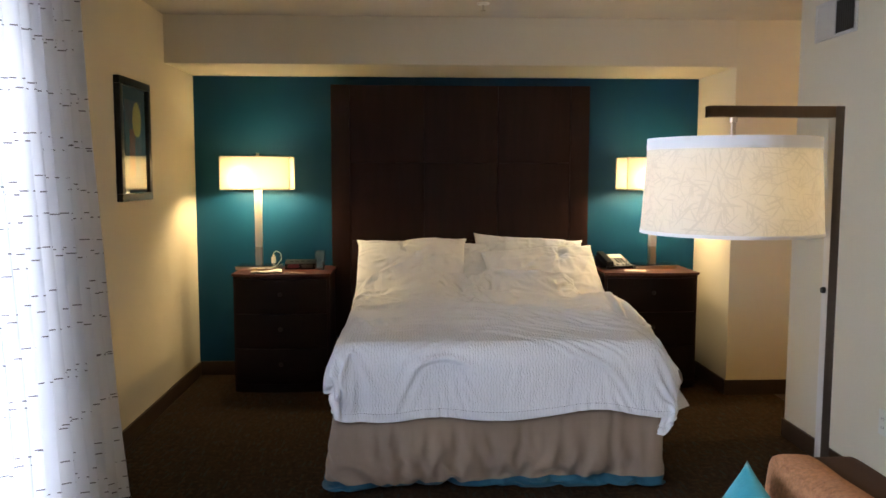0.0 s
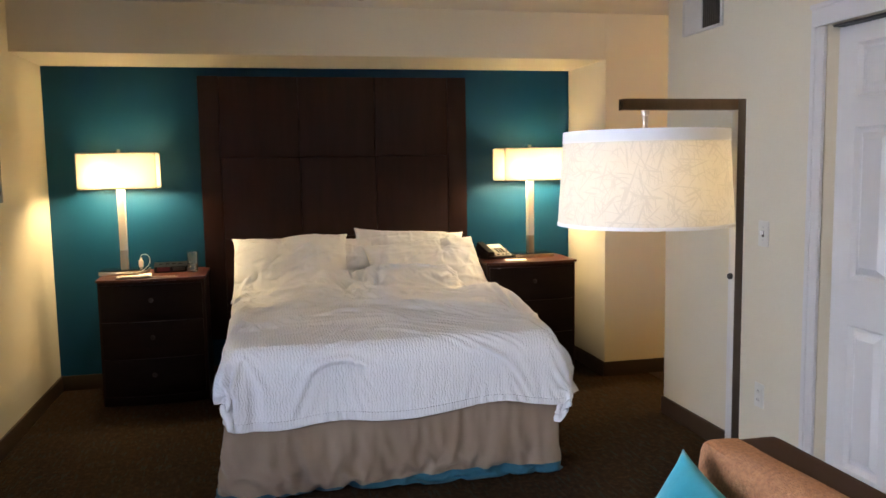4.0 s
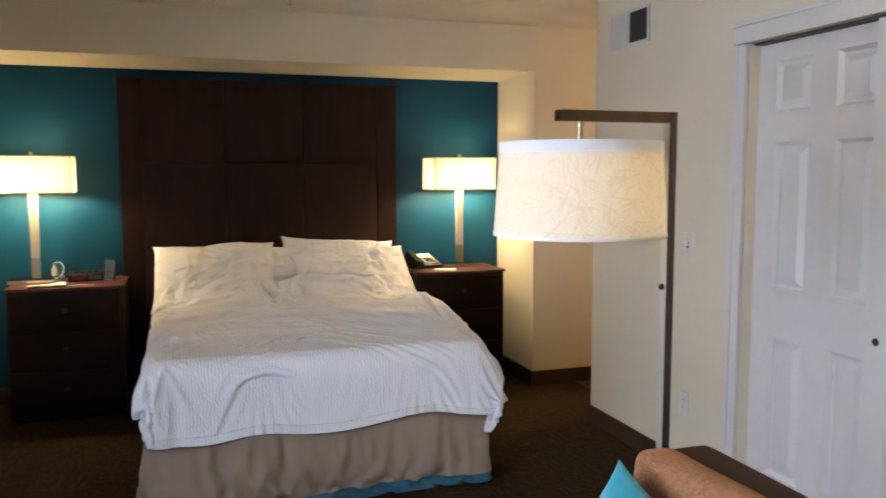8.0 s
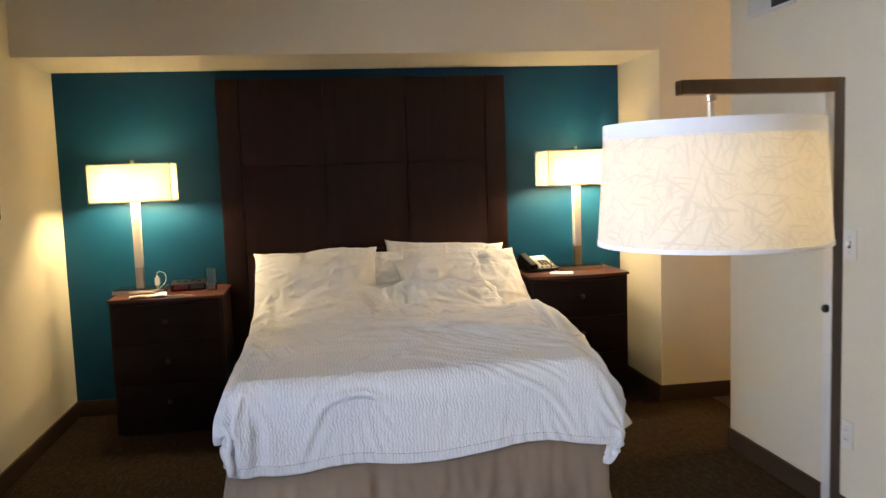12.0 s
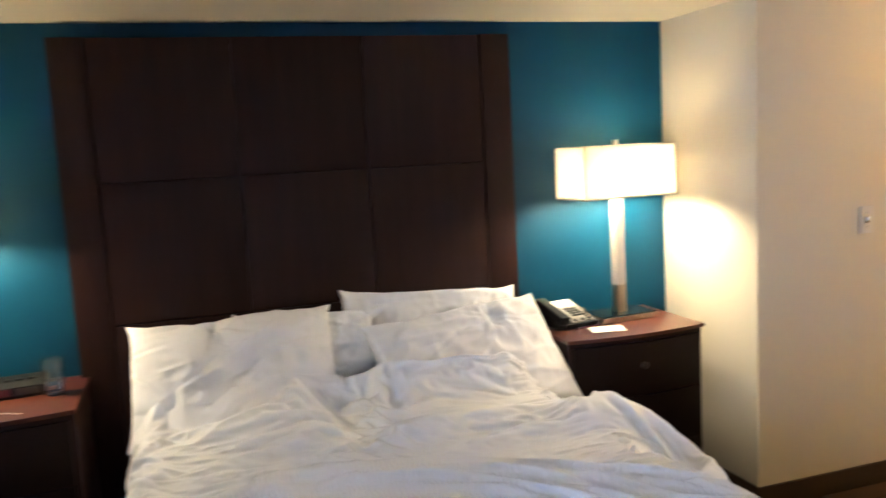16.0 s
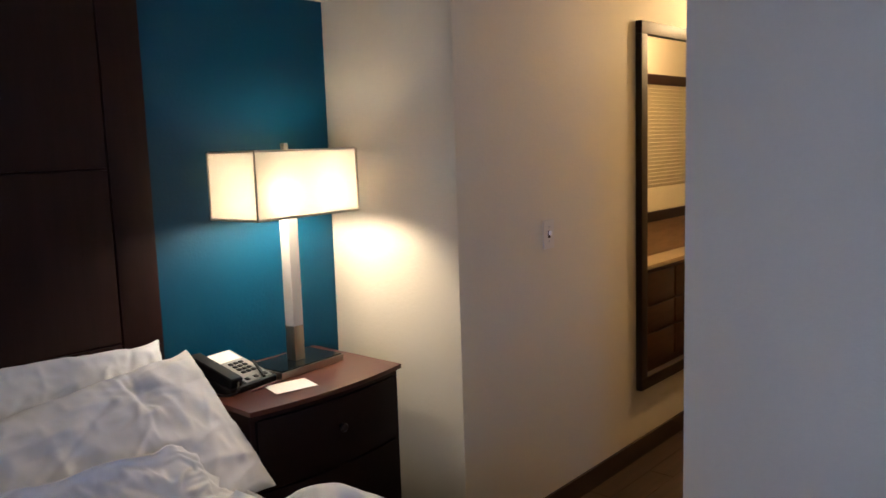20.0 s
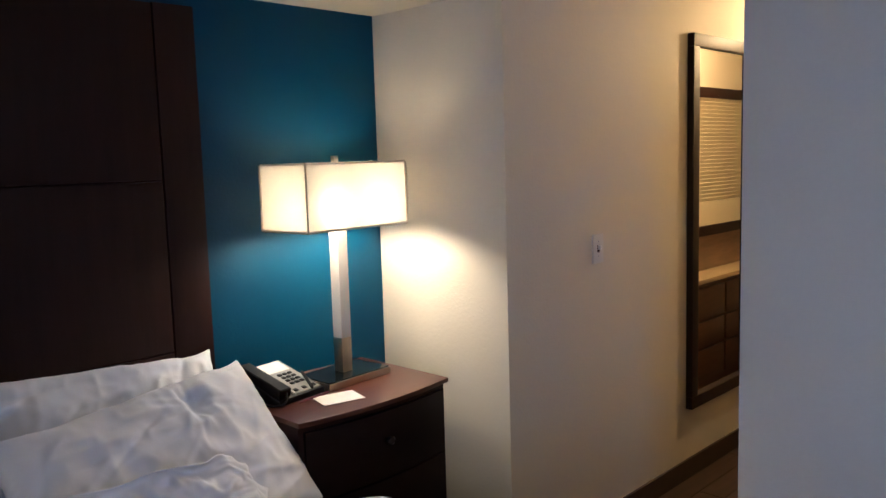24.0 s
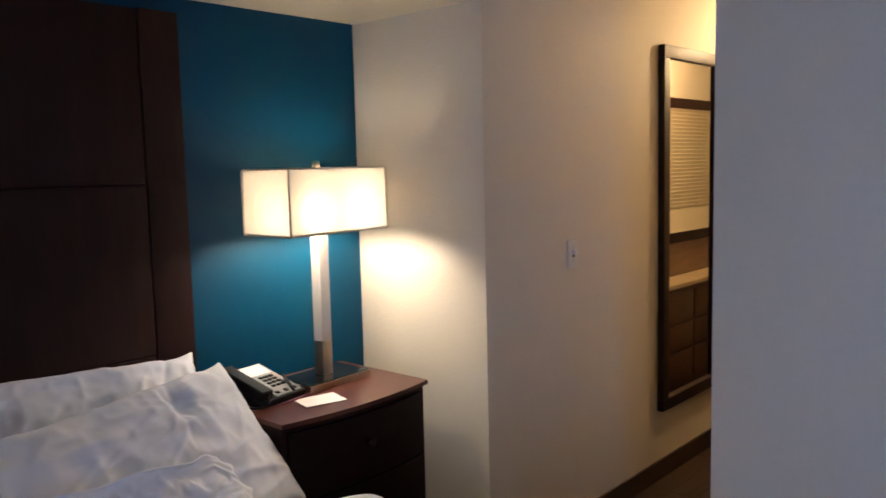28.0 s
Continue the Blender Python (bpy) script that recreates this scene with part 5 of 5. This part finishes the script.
surface(bm, lambda u, v: (SX + (R0 + (R1 - R0) * v) * math.cos(2 * math.pi * u), (R0 + (R1 - R0) * v) * math.sin(2 * math.pi * u), Z0 + 0.006 + v * (Z1 - Z0 - 0.034)), 72, 8, uv=lambda u, v: (u * 1.36, v * 0.2))
bmesh.ops.remove_doubles(bm, verts=bm.verts[:], dist=0.0005)
fs = part("shade", bm, SHADE_FLOOR, fl, "white drum shade with fibre threads, lit inside", smooth="all")
part("top_band", lathe([(R1 + 0.0015, Z1 - 0.030), (R1 + 0.0005, Z1), (R1 - 0.002, Z1), (R1 - 0.001, Z1 - 0.030)], 72, SX), SHADEBAND, fs, "plain white top band")
part("bottom_band", lathe([(R0 + 0.0015, Z0), (R0 + 0.001, Z0 + 0.009), (R0 - 0.001, Z0 + 0.009), (R0 - 0.001, Z0)], 72, SX), SHADEBAND, fs)
bm = bmesh.new()
for k in range(3):
    t = tube([(SX, 0, Z1 - 0.012), (SX + (R1 - 0.002) * math.cos(k * 2.094), (R1 - 0.002) * math.sin(k * 2.094), Z1 - 0.006)], 0.002, 6)
    me = bpy.data.meshes.new("spoke")
    t.to_mesh(me)
    t.free()
    bm.from_mesh(me)
    bpy.data.meshes.remove(me)
part("spider", bm, NICKEL, fl)

# ---- sofa with cushions ----
sofa = thing("sofa", pose(0.662, 0.69, 0), "dark brown sofa with caramel boucle back cushions", "sofa")
SL = 1.98


def cushion_block(x0, x1, y0, y1, z0, z1, bevel, puff=0.02, seg=4):
    bm = block(x0, x1, y0, y1, z0, z1, bevel=bevel, seg=seg)
    bmesh.ops.subdivide_edges(bm, edges=[e for e in bm.edges if e.calc_length() > 0.1], cuts=6, use_grid_fill=True)
    c, h = Vector(((x0 + x1) / 2, (y0 + y1) / 2, (z0 + z1) / 2)), Vector(((x1 - x0) / 2, (y1 - y0) / 2, (z1 - z0) / 2))
    for v in bm.verts:
        q = [(v.co[i] - c[i]) / h[i] for i in range(3)]
        for i in range(3):
            j, k = (i + 1) % 3, (i + 2) % 3
            v.co[i] += puff * q[i] * (1 - q[j] ** 2) * (1 - q[k] ** 2)
        v.co += Vector((0.004, 0.004, 0.006)) * noise.noise(v.co * 6)
    return bm


part("base", block(-0.74, -0.02, 0.03, SL - 0.03, 0.10, 0.28, bevel=0.02), SOFAB, sofa)
bm = block(-0.125, 0.0, 0.0, SL, 0.10, 0.850, bevel=0.04, seg=4)
part("backrest", bm, SOFAB, sofa)
for y0, y1 in ((0.02, SL / 2), (SL / 2, SL - 0.02)):
    part("seat_cushion", cushion_block(-0.76, -0.15, y0, y1, 0.285, 0.475, 0.03), BOUCLE, sofa)
    bm = cushion_block(-0.115, 0.0, y0, y1, -0.10, 0.395, 0.052, 0.02)
    part("back_cushion", bm, BOUCLE, sofa, "thick caramel boucle back cushion", at=pose(-0.132, 0, 0.463, 0, 4))
for x in (-0.7, -0.06):
    for y in (0.08, SL - 0.08):
        part("leg", block(x - 0.025, x + 0.025, y - 0.025, y + 0.025, 0, 0.10), BLACK, sofa)


def throw_cushion(m, s, t):
    bm = bmesh.new()

    def fn(u, v, side):
        a, b = u * 2 - 1, v * 2 - 1
        x = a * s / 2 * (1 - 0.10 * (1 - b * b) * abs(a) ** 3)
        y = b * s / 2 * (1 - 0.10 * (1 - a * a) * abs(b) ** 3)
        e = max(0.0, 1 - a ** 2) ** 0.6 * max(0.0, 1 - b ** 2) ** 0.6
        return (x, y, side * t / 2 * e + 0.006 * noise.noise(Vector((a * 3, b * 3, side))) * e)
    for side in (1, -1):
        surface(bm, lambda u, v: fn(u, v, side), 36, 36)
    bmesh.ops.remove_doubles(bm, verts=bm.verts[:], dist=0.002)
    return solid("throw_cushion", bm, TEALCUSH, "turquoise velvet throw cushion leaning on the sofa back", "cushion", m, smooth="all")


throw_cushion(pose(0.290, 2.423, 0.664, 0, -60, 6) @ pose(0, 0, 0, 0, 0, -8), 0.40, 0.13)

# ---- hall: mirror, shallow vanity, slats for a second mirror's reflection, ceiling light ----
mir = thing("wall_mirror", pose(3.443, YH, 1.25, 0, 0, 90), "tall dark framed mirror on the hall wall", "mirror")
part("frame", frame_bm(0.66, 1.785, 0.060, -0.034, 0.0, 0.005), MIRFRAME, mir)
part("glass", block(-0.014, -0.010, -0.273, 0.273, -0.836, 0.836), MIRRORM, mir, smooth=False)
VX0, VX1, VZ = 3.9, 5.9, 0.752
van = thing("vanity_cabinet", pose(VX0, YP, 0), "shallow brown wooden vanity with three rows of drawers", "vanity")
part("body", block(0, VX1 - VX0, 0.0, 0.185, 0.0, VZ - 0.03), OAKD, van)
for k in range(4):
    for z0, z1 in ((0.06, 0.27), (0.29, 0.46), (0.48, 0.69)):
        part("drawer_front", block(0.02 + k * 0.495, 0.49 + k * 0.495, 0.185, 0.200, z0, z1, bevel=0.004), OAKD, van)
top = solid("countertop", block(VX0 - 0.01, VX1 + 0.01, YP, YP + 0.212, VZ - 0.03, VZ, bevel=0.003), SANDTOP, "sand coloured laminate counter on the vanity", "countertop")
solid("backsplash", block(VX0 - 0.01, VX1 + 0.01, YP, YP + 0.012, VZ + 0.001, 0.994), OAKL, "tan wood panel above the counter", "backsplash")
# slats built in place of a framed mirror that reflects a louvred door
refl = thing("louvre_reflection", pose(VX0 + 0.3, YP, 1.0), "dark framed cream slats standing in for a mirrored louvred door", "shutter")
SW, SH = 1.5, 1.036
bm = bmesh.new()
for x0, x1, z0, z1 in ((0, SW, 0, 0.072), (0, SW, SH - 0.072, SH), (0, 0.07, 0.072, SH - 0.072), (SW - 0.07, SW, 0.072, SH - 0.072)):
    box(bm, x0, x1, 0.0, 0.04, z0, z1, bevel=0.004)
part("frame", bm, ESPRESSO, refl)
part("lower_panel", block(0.07, SW - 0.07, 0.006, 0.024, 0.072, 0.24), SHADECREAM, refl)
part("backing", block(0.07, SW - 0.07, 0.001, 0.004, 0.24, SH - 0.072), SHADECREAM, refl)
for k in range(27):
    bm = block(0.07, SW - 0.07, -0.016, 0.016, -0.002, 0.002)
    part("slat", bm, SHADECREAM, refl, at=pose(0, 0.018, 0.255 + k * 0.0268, 52), smooth=False)
cl2 = thing("ceiling_light", pose(4.38, 5.62, ZC), "round opal glass hall ceiling light", "ceiling light")
part("rim", lathe([(0.15, 0.0), (0.15, -0.02), (0.13, -0.025), (0.13, 0.0)], 32), NICKEL, cl2)
part("opal_dome", lathe([(0.0, -0.070), (0.05, -0.066), (0.10, -0.048), (0.128, -0.02), (0.128, -0.003)], 32), OPAL, cl2, "lit opal glass dome")
cl3 = thing("ceiling_light", pose(1.30, 2.38, ZC), "round nickel rimmed ceiling light by the closet", "ceiling light")
part("rim", lathe([(0.15, 0.0), (0.15, -0.02), (0.13, -0.025), (0.13, 0.0)], 32), NICKEL, cl3)
spr = thing("fire_sprinkler", pose(0.09, 5.72, ZC), "small white ceiling fire sprinkler", "sprinkler")
part("escutcheon", lathe([(0.0, 0.0), (0.038, 0.0), (0.034, -0.008), (0.012, -0.012), (0.0, -0.012)], 24), WHITEP, spr)
part("nozzle", lathe([(0.0, -0.010), (0.007, -0.010), (0.005, -0.04), (0.016, -0.042), (0.016, -0.045), (0.0, -0.045)], 16), CHROME, spr)

# ---- planks of the hall floor ----
PL_W, PL_L = 0.122, 0.92
row = 0
y = YP
while y < YH - 0.01:
    x = XR + 0.33 - (0.37 * row) % PL_L
    while x < XE:
        x0, x1, y1 = max(x, XR + 0.33), min(x + PL_L, XE), min(y + PL_W, YH)
        if x1 - x0 > 0.05:
            part("plank", block(x0 + 0.001, x1 - 0.001, y + 0.001, y1 - 0.001, -0.006, 0.004, bevel=0.0015, seg=1), PLANK, hall_floor, smooth=False)
        x += PL_L
    y += PL_W
    row += 1
